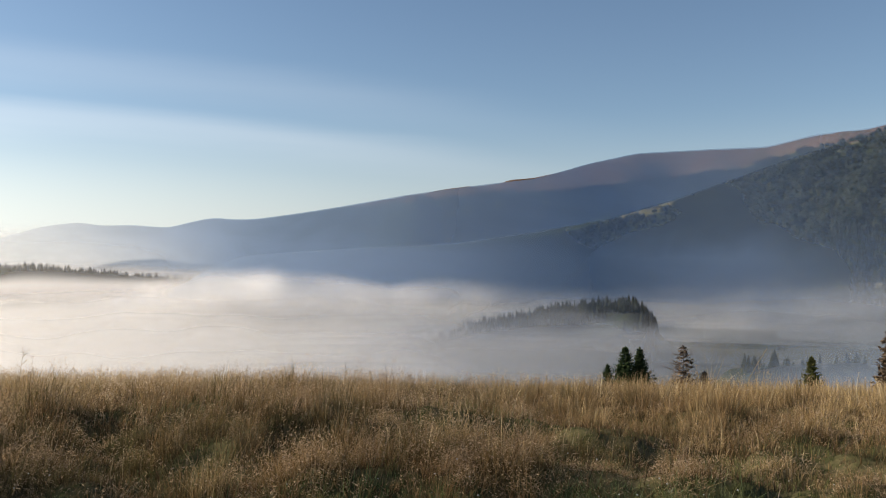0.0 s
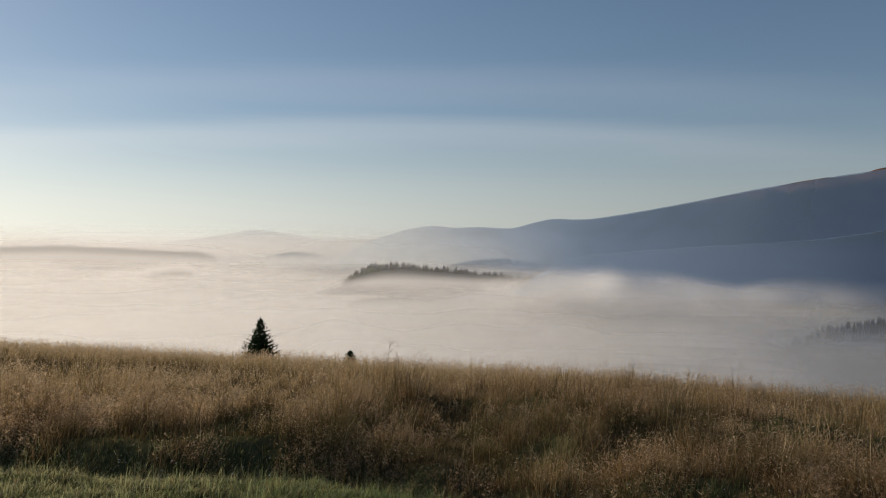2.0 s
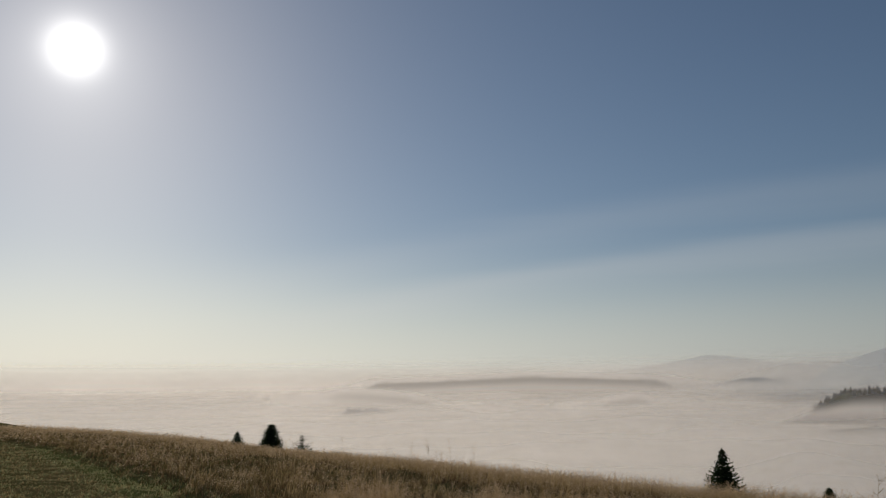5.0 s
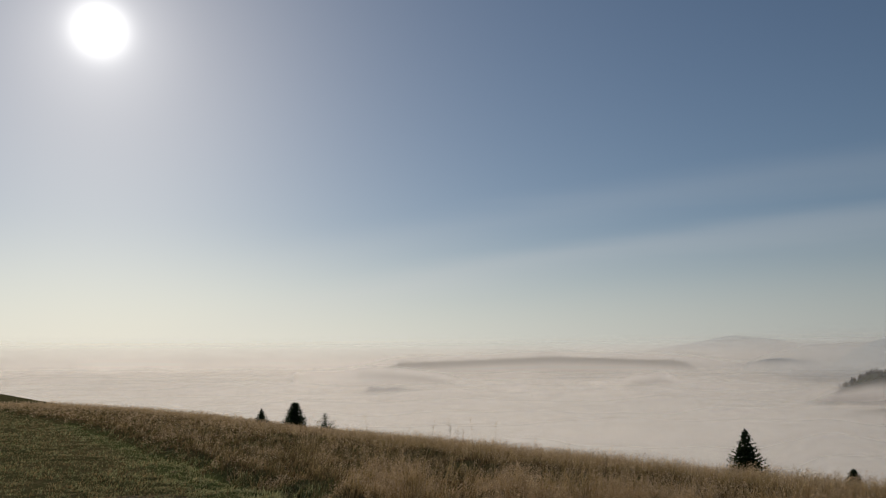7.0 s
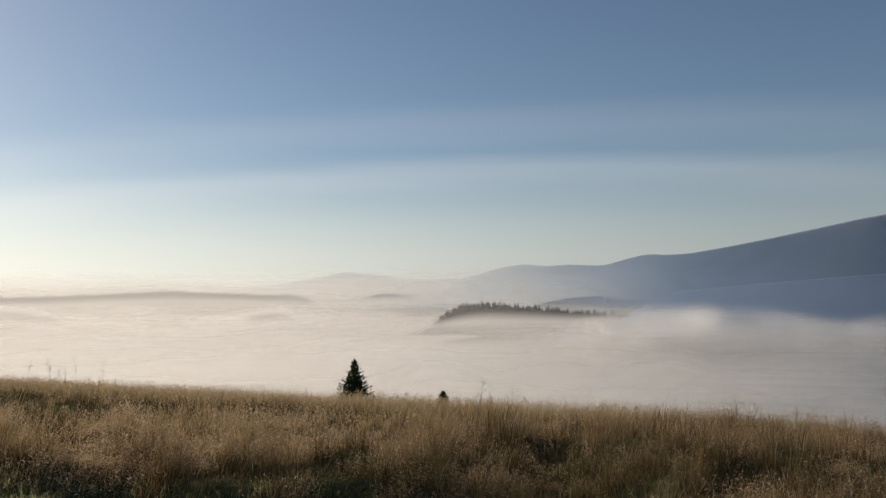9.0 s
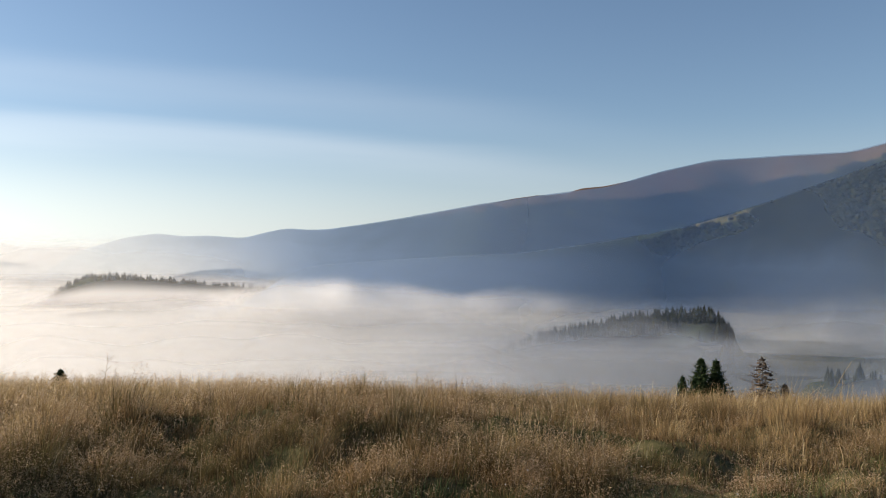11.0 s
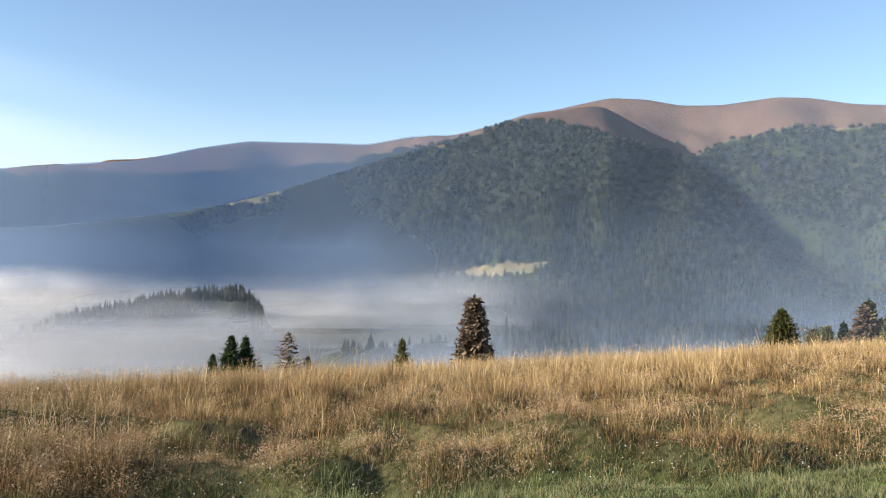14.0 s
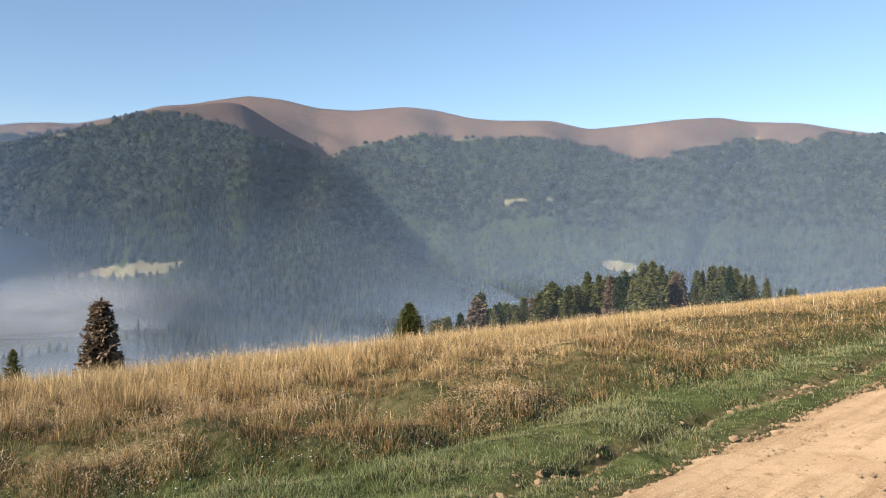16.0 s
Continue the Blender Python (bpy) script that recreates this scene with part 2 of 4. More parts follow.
def mesh_object(name, verts, faces, mat, parent=None, attrs=None, shade=False, label=""):
    """faces: an (n, k) array, or a list of such arrays."""
    faces = faces if isinstance(faces, list) else [faces]
    me = bpy.data.meshes.new(name)
    verts = np.asarray(verts, np.float32)
    me.vertices.add(len(verts))
    me.vertices.foreach_set("co", verts.ravel())
    loops = np.concatenate([f.ravel() for f in faces]).astype(np.int32)
    sizes = np.concatenate([np.full(len(f), f.shape[1], np.int32) for f in faces])
    starts = np.concatenate([[0], np.cumsum(sizes)[:-1]]).astype(np.int32)
    me.loops.add(len(loops))
    me.loops.foreach_set("vertex_index", loops)
    me.polygons.add(len(sizes))
    me.polygons.foreach_set("loop_start", starts)
    me.polygons.foreach_set("loop_total", sizes)
    me.polygons.foreach_set("use_smooth", np.full(len(sizes), shade))
    me.update(calc_edges=True)
    for key, v in (attrs or {}).items():
        me.attributes.new(key, "FLOAT", "POINT").data.foreach_set("value", np.asarray(v, np.float32).ravel())
    me.materials.append(mat)
    ob = new(name, me)
    ob.parent = parent
    if label:
        tagged(ob, label)
    return ob


def filled(faces, thick):
    """The faces that hold any mist at all."""
    return faces[np.asarray(thick).ravel()[faces].max(1) > 0.004]


def grid_faces(rows, cols):
    i = np.arange(rows - 1)[:, None] * cols + np.arange(cols - 1)[None, :]
    return np.stack([i, i + 1, i + cols + 1, i + cols], -1).reshape(-1, 4)


# ---- the lie of the land: p runs across the track, down the meadow, q along it ----
N_P = (math.sin(radians(41)), math.cos(radians(41)))


def pq(x, y):
    return N_P[0] * x + N_P[1] * y, N_P[1] * x - N_P[0] * y


def xy(p, q):
    return N_P[0] * p + N_P[1] * q, N_P[1] * p - N_P[0] * q


def ditch_p(q):
    return 3.86 + 0.08 * np.sin(q * 0.9) + 0.05 * np.sin(q * 2.3)


def ground_z(x, y):
    x, y = np.asarray(x, float), np.asarray(y, float)
    p, q = pq(x, y)
    r = np.hypot(x, y)
    pc = np.clip(p, 0, 50)
    hill = -0.027 * p - 0.00275 * pc * pc - 0.275 * np.maximum(p - 50, 0) + 0.011 * 250 * np.tanh(q / 250)
    hill = np.where(p < 0, -0.02 * p + 0.011 * 250 * np.tanh(q / 250), hill)
    hill = hill + 0.15 * np.exp(-((q + 11) / 10) ** 2) * smooth(9, 18, p) * smooth(70, 45, p)
    hill = hill - 0.014 * np.maximum(-q - 68, 0)
    floor = -78 + 14 * (fbm(x / 300, y / 300, 5) - 0.5)
    z = np.maximum(hill, floor) + 6 * np.log1p(np.exp(-np.abs(hill - floor) / 6))
    near = np.exp(-r / 60)
    z = z + near * (0.62 * (fbm(x / 2.1, y / 2.1, 11, 3) - 0.5) + 0.22 * (fbm(x / 0.55, y / 0.55, 12, 3) - 0.5)) * smooth(4.6, 7.0, p) * (1 - 0.5 * smooth(13, 20, p)) * (1 + 0.7 * smooth(15, 10, p))
    z = z + near * 0.26 * (fbm(x / 0.6, y / 0.6, 13) - 0.5) * (0.08 + 0.92 * smooth(2.9, 3.4, p)) * smooth(6.0, 4.0, p)
    # worn edge of the verge and the low bank where the tall grass starts
    z = z - 0.24 * np.exp(-((p - ditch_p(q)) / 0.15) ** 2) * smooth(3.0, 6.5, q) * near * (0.55 + 0.45 * np.sin(q * 0.8 - 4.0))
    wig = p - bank_p(q)
    z = z + (0.24 * smooth(-0.1, 0.45, wig) * smooth(15, 6, p) - 0.08 * np.exp(-((wig + 0.12) / 0.3) ** 2)) * near
    return z


def build_ground():
    r = np.concatenate([[0.0], np.geomspace(0.8, 3.2, 10), np.linspace(3.3, 15, 130), np.geomspace(15.3, 4900, 120)])
    a = np.radians(np.concatenate([np.linspace(-60, 128, 470), np.linspace(132, 300, 43)]))
    rr, aa = np.meshgrid(r, a, indexing="ij")
    x, y = rr * np.sin(aa), rr * np.cos(aa)
    p, q = pq(x, y)
    sunk = 0.10 * smooth(3.0, 2.6, p) * smooth(-3.4, -3.0, p) * smooth(-14, -13, q) * smooth(60, 58, q)
    v = np.stack([x, y, ground_z(x, y) - sunk], -1).reshape(-1, 3)
    turf = smooth(3.05, 3.3, p + 0.5 * (fbm(x / 0.4, y / 0.4, 15) - 0.5)) * smooth(0.4, -0.1, p - bank_p(q)) * (1 - smooth(0.30, 0.15, np.abs(p - ditch_p(q))) * smooth(3.5, 5.5, q))
    tagged(mesh_object("ground", v, grid_faces(*x.shape), SOIL, None, {"turf": turf}, True), "rough mountain meadow soil under dry autumn grass", "ground", kind="structure")


def build_road():
    p, q = np.concatenate([np.linspace(-3.4, -0.3, 14), np.linspace(-0.2, 3.25, 78)]), np.concatenate([np.linspace(-14, 2, 80), np.linspace(2.05, 16, 330), np.linspace(16.1, 60, 150)])
    pp, qq = np.meshgrid(p, q, indexing="ij")
    edge = 0.35 * (fbm(qq / 1.3, qq * 0 + 3.0, 21) - 0.5) + 0.3 * (fbm(qq / 0.22, qq * 0, 22) - 0.5)
    pp2 = pp + edge * smooth(2.4, 3.25, pp)
    x, y = xy(pp2, qq)
    rut = -0.05 * (np.exp(-((pp - 1.5) / 0.28) ** 2) + np.exp(-((pp + 0.4) / 0.28) ** 2))
    lump = 0.022 * (fbm(pp / 0.13, qq / 5.0, 23, 2) - 0.5) + 0.016 * (fbm(x / 0.12, y / 0.12, 24, 2) - 0.5)
    berm = 0.03 * (np.exp(-((pp - 2.75) / 0.13) ** 2) + 0.7 * np.exp(-((pp - 2.0) / 0.10) ** 2) + 0.6 * np.exp(-((pp - 1.0) / 0.1) ** 2)) * fbm(qq / 0.9, pp * 3, 25)
    rim = smooth(3.22, 2.85, pp) * smooth(-3.4, -3.2, pp)
    z = ground_z(x, y) + (0.03 + rut + lump + berm) * rim * (0.12 + 0.88 * smooth(0.0, 2.5, qq)) - 0.035 * (1 - rim) - 0.02 * smooth(2.5, 0.0, qq)
    tagged(mesh_object("road", np.stack([x, y, z], -1).reshape(-1, 3), grid_faces(*x.shape), DIRT, shade=True),
           "rutted pale brown dirt track with crumbled edges", "dirt road", kind="structure")


# ---- mountains ----
def curve(text):
    rows = np.array([[float(v) for v in w.split(":")] for w in text.split()])
    return lambda a: np.interp(a, rows[:, 0], rows[:, 1])


def wide_curve(text):
    f = curve(text)
    return lambda a: sum(f(a + d) for d in np.linspace(-9, 9, 13)) / 13


def mid_curve(text):
    f = curve(text)
    return lambda a: sum(f(a + d) for d in np.linspace(-3.5, 3.5, 9)) / 9


def soft_curve(text):
    f = curve(text)
    return lambda a: (f(a - 0.5) + 2 * f(a) + f(a + 0.5)) / 4


def conifer_cluster(pos, h, w, seed, tiers=2, sides=5):
    """Many small spruces: jagged stacked cones. Returns vertices and faces."""
    rng = np.random.default_rng(seed)
    n = len(pos)
    vs, fs, base = [], [], 0
    for k in range(tiers):
        ang = rng.random((n, 1)) * 6.28 + np.arange(sides) * (2 * np.pi / sides)
        rad = w[:, None] * (0.5 - 0.22 * k / max(tiers - 1, 1)) * rng.uniform(0.65, 1.2, (n, sides))
        z0 = h[:, None] * (0.08 + 0.38 * k / max(tiers - 1, 1)) + h[:, None] * rng.uniform(-0.06, 0.06, (n, sides))
        ring = np.stack([pos[:, :1] + rad * np.cos(ang), pos[:, 1:2] + rad * np.sin(ang), pos[:, 2:3] + z0], -1)
        tip = pos + np.stack([h * 0, h * 0, h * (0.72 + 0.28 * k / max(tiers - 1, 1))], -1)
        v = np.concatenate([ring, tip[:, None]], 1).reshape(-1, 3)
        i = base + np.arange(n)[:, None] * (sides + 1)
        j = np.arange(sides)[None]
        fs.append(np.stack([i + j, i + (j + 1) % sides, i + sides + 0 * j], -1).reshape(-1, 3))
        vs.append(v)
        base += len(v)
    return np.concatenate(vs), np.concatenate(fs)


def crown_cluster(pos, h, w, seed):
    """Many round broad-leaved crowns: uneven domes."""
    rng = np.random.default_rng(seed)
    n, sides = len(pos), 5
    ang = rng.random((n, 1)) * 6.28 + np.arange(sides) * (2 * np.pi / sides)
    rows = []
    for rad, z in ((0.42, 0.3), (0.5, 0.65)):
        rr = w[:, None] * rad * rng.uniform(0.75, 1.2, (n, sides))
        rows.append(np.stack([pos[:, :1] + rr * np.cos(ang), pos[:, 1:2] + rr * np.sin(ang), pos[:, 2:3] + h[:, None] * z * rng.uniform(0.85, 1.1, (n, sides))], -1))
    tip = pos + np.stack([rng.normal(0, 0.08, n) * w, rng.normal(0, 0.08, n) * w, h], -1)
    v = np.concatenate([rows[0], rows[1], tip[:, None]], 1).reshape(-1, 3)
    i = np.arange(n)[:, None] * (2 * sides + 1)
    j, k = np.arange(sides)[None], (np.arange(sides)[None] + 1) % sides
    quads = np.stack([i + j, i + k, i + sides + k, i + sides + j], -1).reshape(-1, 4)
    tris = np.stack([i + sides + j, i + sides + k, i + 2 * sides + 0 * j], -1).reshape(-1, 3)
    return v, [quads, tris]


def build_mountain(name, label, az0, az1, top, ridge_r, base_r, base_z, cover, rough, haze, trees, seed, power=1.25, hidden=None, before=4200.0, behind=4200.0, turn=40.0, crest_trees=False, front=None, folds=()):
    """A mountain side seen from the hill: its crest stands at elevation top(az), at the distance ridge_r(az)."""
    thing = tagged(new(name), label, "mountain")
    thing.empty_display_size = 100

    def height(az, t, uneven=1.0):
        R, B = ridge_r(az), base_r(az)
        r = B + (R - B) * t
        zt = 1.6 + R * np.tan(np.radians(top(az)))
        g = np.clip(t, 0, 1) ** power
        back = np.maximum(t - 1, 0)
        x, y = r * np.sin(np.radians(az)), r * np.cos(np.radians(az))
        bulk = np.sin(np.pi * np.clip(t, 0, 1)) ** 0.8
        spur = (np.abs(fbm(az / 5.0 + 0.12 * np.sin(t * 5), t * 0.7, seed, 3) - 0.5) * 2 - 0.35) * rough
        small = (fbm(x / 160, y / 160, seed + 9, 4) - 0.5) * rough * 0.35
        zb = base_z + 10 * (fbm(x / 250, y / 250, seed + 3) - 0.5)
        comb = (fbm(az / 6.5 + 1.6 * t, t * 2.2, seed + 17, 3) - 0.5) * rough * 1.6 * smooth(0.5, 0.75, t) * smooth(1.0, 0.9, t)
        z = zb + (zt - zb) * g + uneven * (bulk * (spur + small) + comb) * (smooth(34, 50, az) if crest_trees else 1.0) - back * (zt - zb) * 1.5
        for high, low, depth, wide in folds:
            z = z - depth * np.exp(-((az - low - (high - low) * t) / wide) ** 2) * smooth(0.0, 0.25, t) * smooth(1.0, 0.93, t)
        return x, y, z

    az = np.arange(az0, az1, 0.14)
    t = np.concatenate([np.linspace(0, 1, 110), [1.02, 1.06, 1.12]])
    tt, aa = np.meshgrid(t, az, indexing="ij")
    x, y, z = height(aa, tt)
    el = np.degrees(np.arctan2(z - 1.6, np.hypot(x, y)))
    cov = cover(aa, el, tt)
    faces = grid_faces(*x.shape)[:, ::-1]
    v = np.stack([x, y, z], -1).reshape(-1, 3)
    mesh_object("slope", v, faces, SLOPE, thing, {"cover": cov}, True, "forest floor below brown autumn alpine grass")
    # the air before the slope, painted as a thin blue sheet, paler towards the sun
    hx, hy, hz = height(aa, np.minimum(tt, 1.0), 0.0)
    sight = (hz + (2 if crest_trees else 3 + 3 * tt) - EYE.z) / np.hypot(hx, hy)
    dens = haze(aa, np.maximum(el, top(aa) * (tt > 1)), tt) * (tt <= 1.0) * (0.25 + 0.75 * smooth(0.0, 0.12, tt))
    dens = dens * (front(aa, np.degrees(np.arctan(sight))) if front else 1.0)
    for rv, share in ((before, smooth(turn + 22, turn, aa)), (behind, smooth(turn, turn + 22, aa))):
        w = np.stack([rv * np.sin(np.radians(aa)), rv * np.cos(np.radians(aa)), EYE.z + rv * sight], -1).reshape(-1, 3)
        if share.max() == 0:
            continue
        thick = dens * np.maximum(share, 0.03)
        tagged(mesh_object("haze", w, filled(faces, thick), HAZE, thing, {"thick": thick, "pale": smooth(26, 5, aa)}, True, "thin sheet painted as blue morning haze before the slope"), kind="stuff")
    rng = np.random.default_rng(seed)
    for kind, count, h0, h1, lo, hi in trees:
        a = rng.uniform(az0, az1, count)
        s = lo + (hi - lo) * rng.random(count) ** (1.35 if kind == "conifer" else 1.0)
        tx, ty, tz = height(a, s)
        e = np.degrees(np.arctan2(tz - 1.6, np.hypot(tx, ty)))
        c = cover(a, e, s)
        over = np.where(cover(a, e + 0.45, s) == 0.5, 0.5, cover(a, e + 0.95, s))
        dense = fbm(tx / 120, ty / 120, seed + 40)
        ok = (c < 0.25) & ((over < 0.25) | (over > 0.6) | (rng.random(count) < 0.3)) & (e > -6.5) & (a < 119) & ~(hidden(a, e) if hidden else np.zeros(count, bool)) & (rng.random(count) < 0.35 + dense)
        pos = np.stack([tx, ty, tz - 1.0], -1)[ok]
        h = rng.uniform(h0, h1, len(pos))
        if kind == "conifer":
            vv, ff = conifer_cluster(pos, h, h * rng.uniform(0.42, 0.62, len(pos)), seed + 50)
        else:
            vv, ff = crown_cluster(pos, h, h * rng.uniform(0.8, 1.15, len(pos)), seed + 60)
        tagged(mesh_object("forest", vv, ff, WOOD, thing), "dark " + ("spruce" if kind == "conifer" else "beech") + " forest covering the slope", kind="stuff")
    return height


def build_mountains():
    spur_top = soft_curve("14:-4 17:-2.4 20:-0.4 22:0.5 28.6:1.0 37.2:1.5 42.7:2.3 47.9:3.2 53:4.75 56.5:5.95 59.8:7.05 62.5:7.75 64:8.15 66:9.0 69.1:9.85 71.1:10.2 73.1:10.5 74.2:10.45 75.7:9.62 76.9:8.91 78.5:8.12 79.9:7.46 80.4:6.82 81.6:5.55 83.2:4.32 85:2.56 87:0.6 90:-1.2 94:-3.0 98:-4.2")
    main_top = soft_curve("-16:-4 2:-2.5 4:-1 5.5:0.3 7:1.3 8.3:1.75 9.9:2.27 11.9:2.57 13.4:2.38 15:2.48 17.4:2.33 19:2.78 20.3:3.06 21.6:2.96 23:3.0 25.7:3.41 28.5:3.89 31.3:4.4 33.7:4.85 36.7:5.25 38.9:5.56 42.5:5.93 46.2:6.94 49.5:7.58 52.3:7.64 54.5:7.69 57.8:7.69 60.7:8.31 63.9:8.5 66.9:9.3 68.9:10.0 70.7:10.2 72.5:10.6 74.6:11.0 76.9:10.85 79.3:10.36 81.9:10.28 85.3:10.63 87.4:10.45 89.9:9.9 91.8:9.73 95.6:9.7 98.2:9.05 101.2:9.27 104.2:9.54 106.9:9.57 108.5:9.2 111.9:8.94 113.9:8.47 116.7:7.88 122:6.5 130:4.5 140:1")
    line = curve("0:1.5 20:3.3 30:4.1 38.7:4.96 42.7:5.05 46.7:5.32 49:5.75 51.4:5.96 54.6:6.17 57.6:6.74 60.3:7.47 62.1:7.81 70:8.2 78:8.1 79.4:7.7 79.9:7.0 80.3:7.1 82.4:7.92 86.3:8.69 89.5:8.32 93.9:8.51 96.6:8.29 99.7:7.47 101.6:6.67 104.2:7.06 106:7.5 108.9:8.13 111.3:7.4 112.9:7.93 116.7:7.88 140:8")

    spur_line = curve("50:20 59:20 60.6:7.35 63:7.75 65.6:8.65 67.7:9.25 69.5:9.36 71.3:9.15 73.5:8.66 75:8.27 76.9:7.66 78.5:7.17 80.4:6.72 82:20 98:20")

    def main_cover(a, e, t):
        wob = 0.5 * (fbm(a * 1.1, e * 1.1, 71) - 0.5)
        c = np.where(e + wob > line(a), np.where(a + 6 * wob < 60, 0.85, 1.0), 0.0)
        glade = (np.abs(a - 94.8) < 2.4) & (np.abs(e - 4.18 - 0.07 * (a - 94.5)) < 0.20 * smooth(0.2, 0.6, fbm(a * 0.9, a * 0, 72)))
        knoll = np.hypot((a - 100.2) / 1.7, (e + 0.32 + 0.12 * (a - 100.2)) / 0.5) < 0.36 + 0.8 * fbm(a * 0.9, e * 2, 73)
        return np.where(glade | knoll, 0.5, c)

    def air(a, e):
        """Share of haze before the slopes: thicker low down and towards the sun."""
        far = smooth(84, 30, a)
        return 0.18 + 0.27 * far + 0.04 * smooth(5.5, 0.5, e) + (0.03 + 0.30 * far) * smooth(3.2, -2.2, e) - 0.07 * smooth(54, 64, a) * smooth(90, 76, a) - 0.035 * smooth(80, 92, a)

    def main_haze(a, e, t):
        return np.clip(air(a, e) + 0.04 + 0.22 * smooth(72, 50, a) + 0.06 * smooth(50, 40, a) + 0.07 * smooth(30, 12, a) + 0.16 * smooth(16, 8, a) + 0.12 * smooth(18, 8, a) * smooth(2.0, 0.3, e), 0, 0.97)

    build_mountain("mountain", "long mountain ridge with brown grassy summits above dark forest", -16, 140, main_top,
                   wide_curve("-14:4700 3:4650 20:4500 45:4200 75:3700 116:3500 140:3500"), wide_curve("-14:3700 3:3500 40:2600 70:2250 88:2150 97:1250 106:950 140:900"), -75,
                   main_cover, 85, main_haze, [("broad", 30000, 14, 24, 0.35, 0.97), ("conifer", 26000, 12, 20, 0.0, 0.62)], 100,
                   hidden=lambda a, e: ((e < spur_top(a) - 0.35) & (a < 83)) | (a < 34), before=2850.0, behind=900.0, turn=26.0, front=lambda a, e: smooth(-0.01, 0.05, e - spur_top(a)), folds=((109.5, 104.0, 50, 0.5), (101.5, 99.5, 35, 1.2), (88.0, 91.0, 14, 0.9), (52.5, 47.0, 45, 1.5)))

    def spur_cover(a, e, t):
        w = fbm(a * 1.3, e * 1.3, 81) - 0.5
        glade = (np.abs(e - (3.35 + (a - 49) * 0.28) - 0.5 * w) < 0.24 * smooth(47.5, 48.5, a) * smooth(56, 51, a))
        bald = (a > 62) & (a < 66.5) & (e > spur_top(a) - 0.45) & (w > 0.02)
        deep = np.interp(a + 1.5 * w, [57, 59.5, 64, 66, 69, 70.6], [0.0, 0.14, 0.16, 0.42, 0.46, 0.0])
        field = np.abs(e + 1.75 - (a - 58.5) * 0.10 + 0.5 * w) < deep * (0.75 + 1.2 * (fbm(a * 3.0, e * 5.0, 83) - 0.4))
        return np.where(e + 0.3 * w > spur_line(a), 1.0, np.where(glade | bald | field, 0.5, 0.0))

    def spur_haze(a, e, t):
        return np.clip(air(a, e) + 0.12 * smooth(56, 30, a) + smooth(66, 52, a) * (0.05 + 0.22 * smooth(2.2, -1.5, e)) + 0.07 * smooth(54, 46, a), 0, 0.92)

    build_mountain("mountain_spur", "broad forested mountain spur with a small pale pasture", 14, 98, spur_top,
                   mid_curve("14:2600 40:2500 64:2450 69:2550 79:3350 84:3150 90:2300 98:1400"), wide_curve("14:1900 40:1500 60:950 98:800"), -75,
                   spur_cover, 60, spur_haze, [("broad", 21000, 14, 23, 0.4, 0.99), ("conifer", 26000, 11, 19, 0.0, 0.66)], 200, 1.15, lambda a, e: (a < 48) & (e > spur_top(a) - 0.75 * smooth(49, 44, a)), 1130.0, 870.0, 36.0, True, folds=((64.0, 56.0, 18, 1.2), (69.0, 64.0, 14, 1.3), (79.0, 74.5, 12, 1.2)))

    build_mountain("far_mountain", "very faint far mountain fading into the morning haze", -14, 14, soft_curve("-14:-1 -10:0.6 -6:1.3 -3:1.7 -0.5:2.2 2:1.9 4:1.45 7:1.6 9:1.3 11:0.5 14:-2"),
                   wide_curve("-14:4850 14:4850"), wide_curve("-14:4300 14:4300"), -60, lambda a, e, t: 0 * a, 20, lambda a, e, t: 0.99 + 0 * a, [], 300)


# ---- fog lying in the valley ----
def fog_layer(parent, lift, dens, mat, seed, az0=-80, az1=84):
    az = np.arange(az0, az1, 0.7)
    r = np.geomspace(150, 4750, 120)
    rr, aa = np.meshgrid(r, az, indexing="ij")
    x, y = rr * np.sin(np.radians(aa)), rr * np.cos(np.radians(aa))
    z = fog_top(x, y, rr) + lift
    ragged = aa + 16 * (fbm(x / 200, y / 200, seed + 3) - 0.5)
    reach = np.interp(aa + 5 * (fbm(x / 260, y / 260, seed + 8) - 0.5), [12, 19, 25, 34, 50], [4750, 2600, 1150, 1000, 900])
    d = dens * (smooth(38, 24, ragged) * smooth(14, 24, ragged) if dens >= 1 else smooth(62, 38, ragged) * smooth(22, 34, ragged)) * smooth(150, 330, rr) * smooth(reach * 1.08, reach * 0.9, rr)
    return mesh_object("layer", np.stack([x, y, z], -1).reshape(-1, 3), filled(grid_faces(*x.shape)[:, ::-1], d), mat, parent, {"thick": d}, True)


def fog_top(x, y, rr):
    return fog_level(rr) + 20 * (fbm(x / 420, y / 420, 301, 2) - 0.5) * smooth(200, 500, rr) * np.interp(rr, [500, 900, 1500, 2500], [1.0, 0.5, 0.15, 0.0])


def fog_level(rr):
    return np.interp(rr, [150, 500, 900, 1500, 2400, 3400, 4750], [-52, -50, -44, -32, -14, 6, 44])


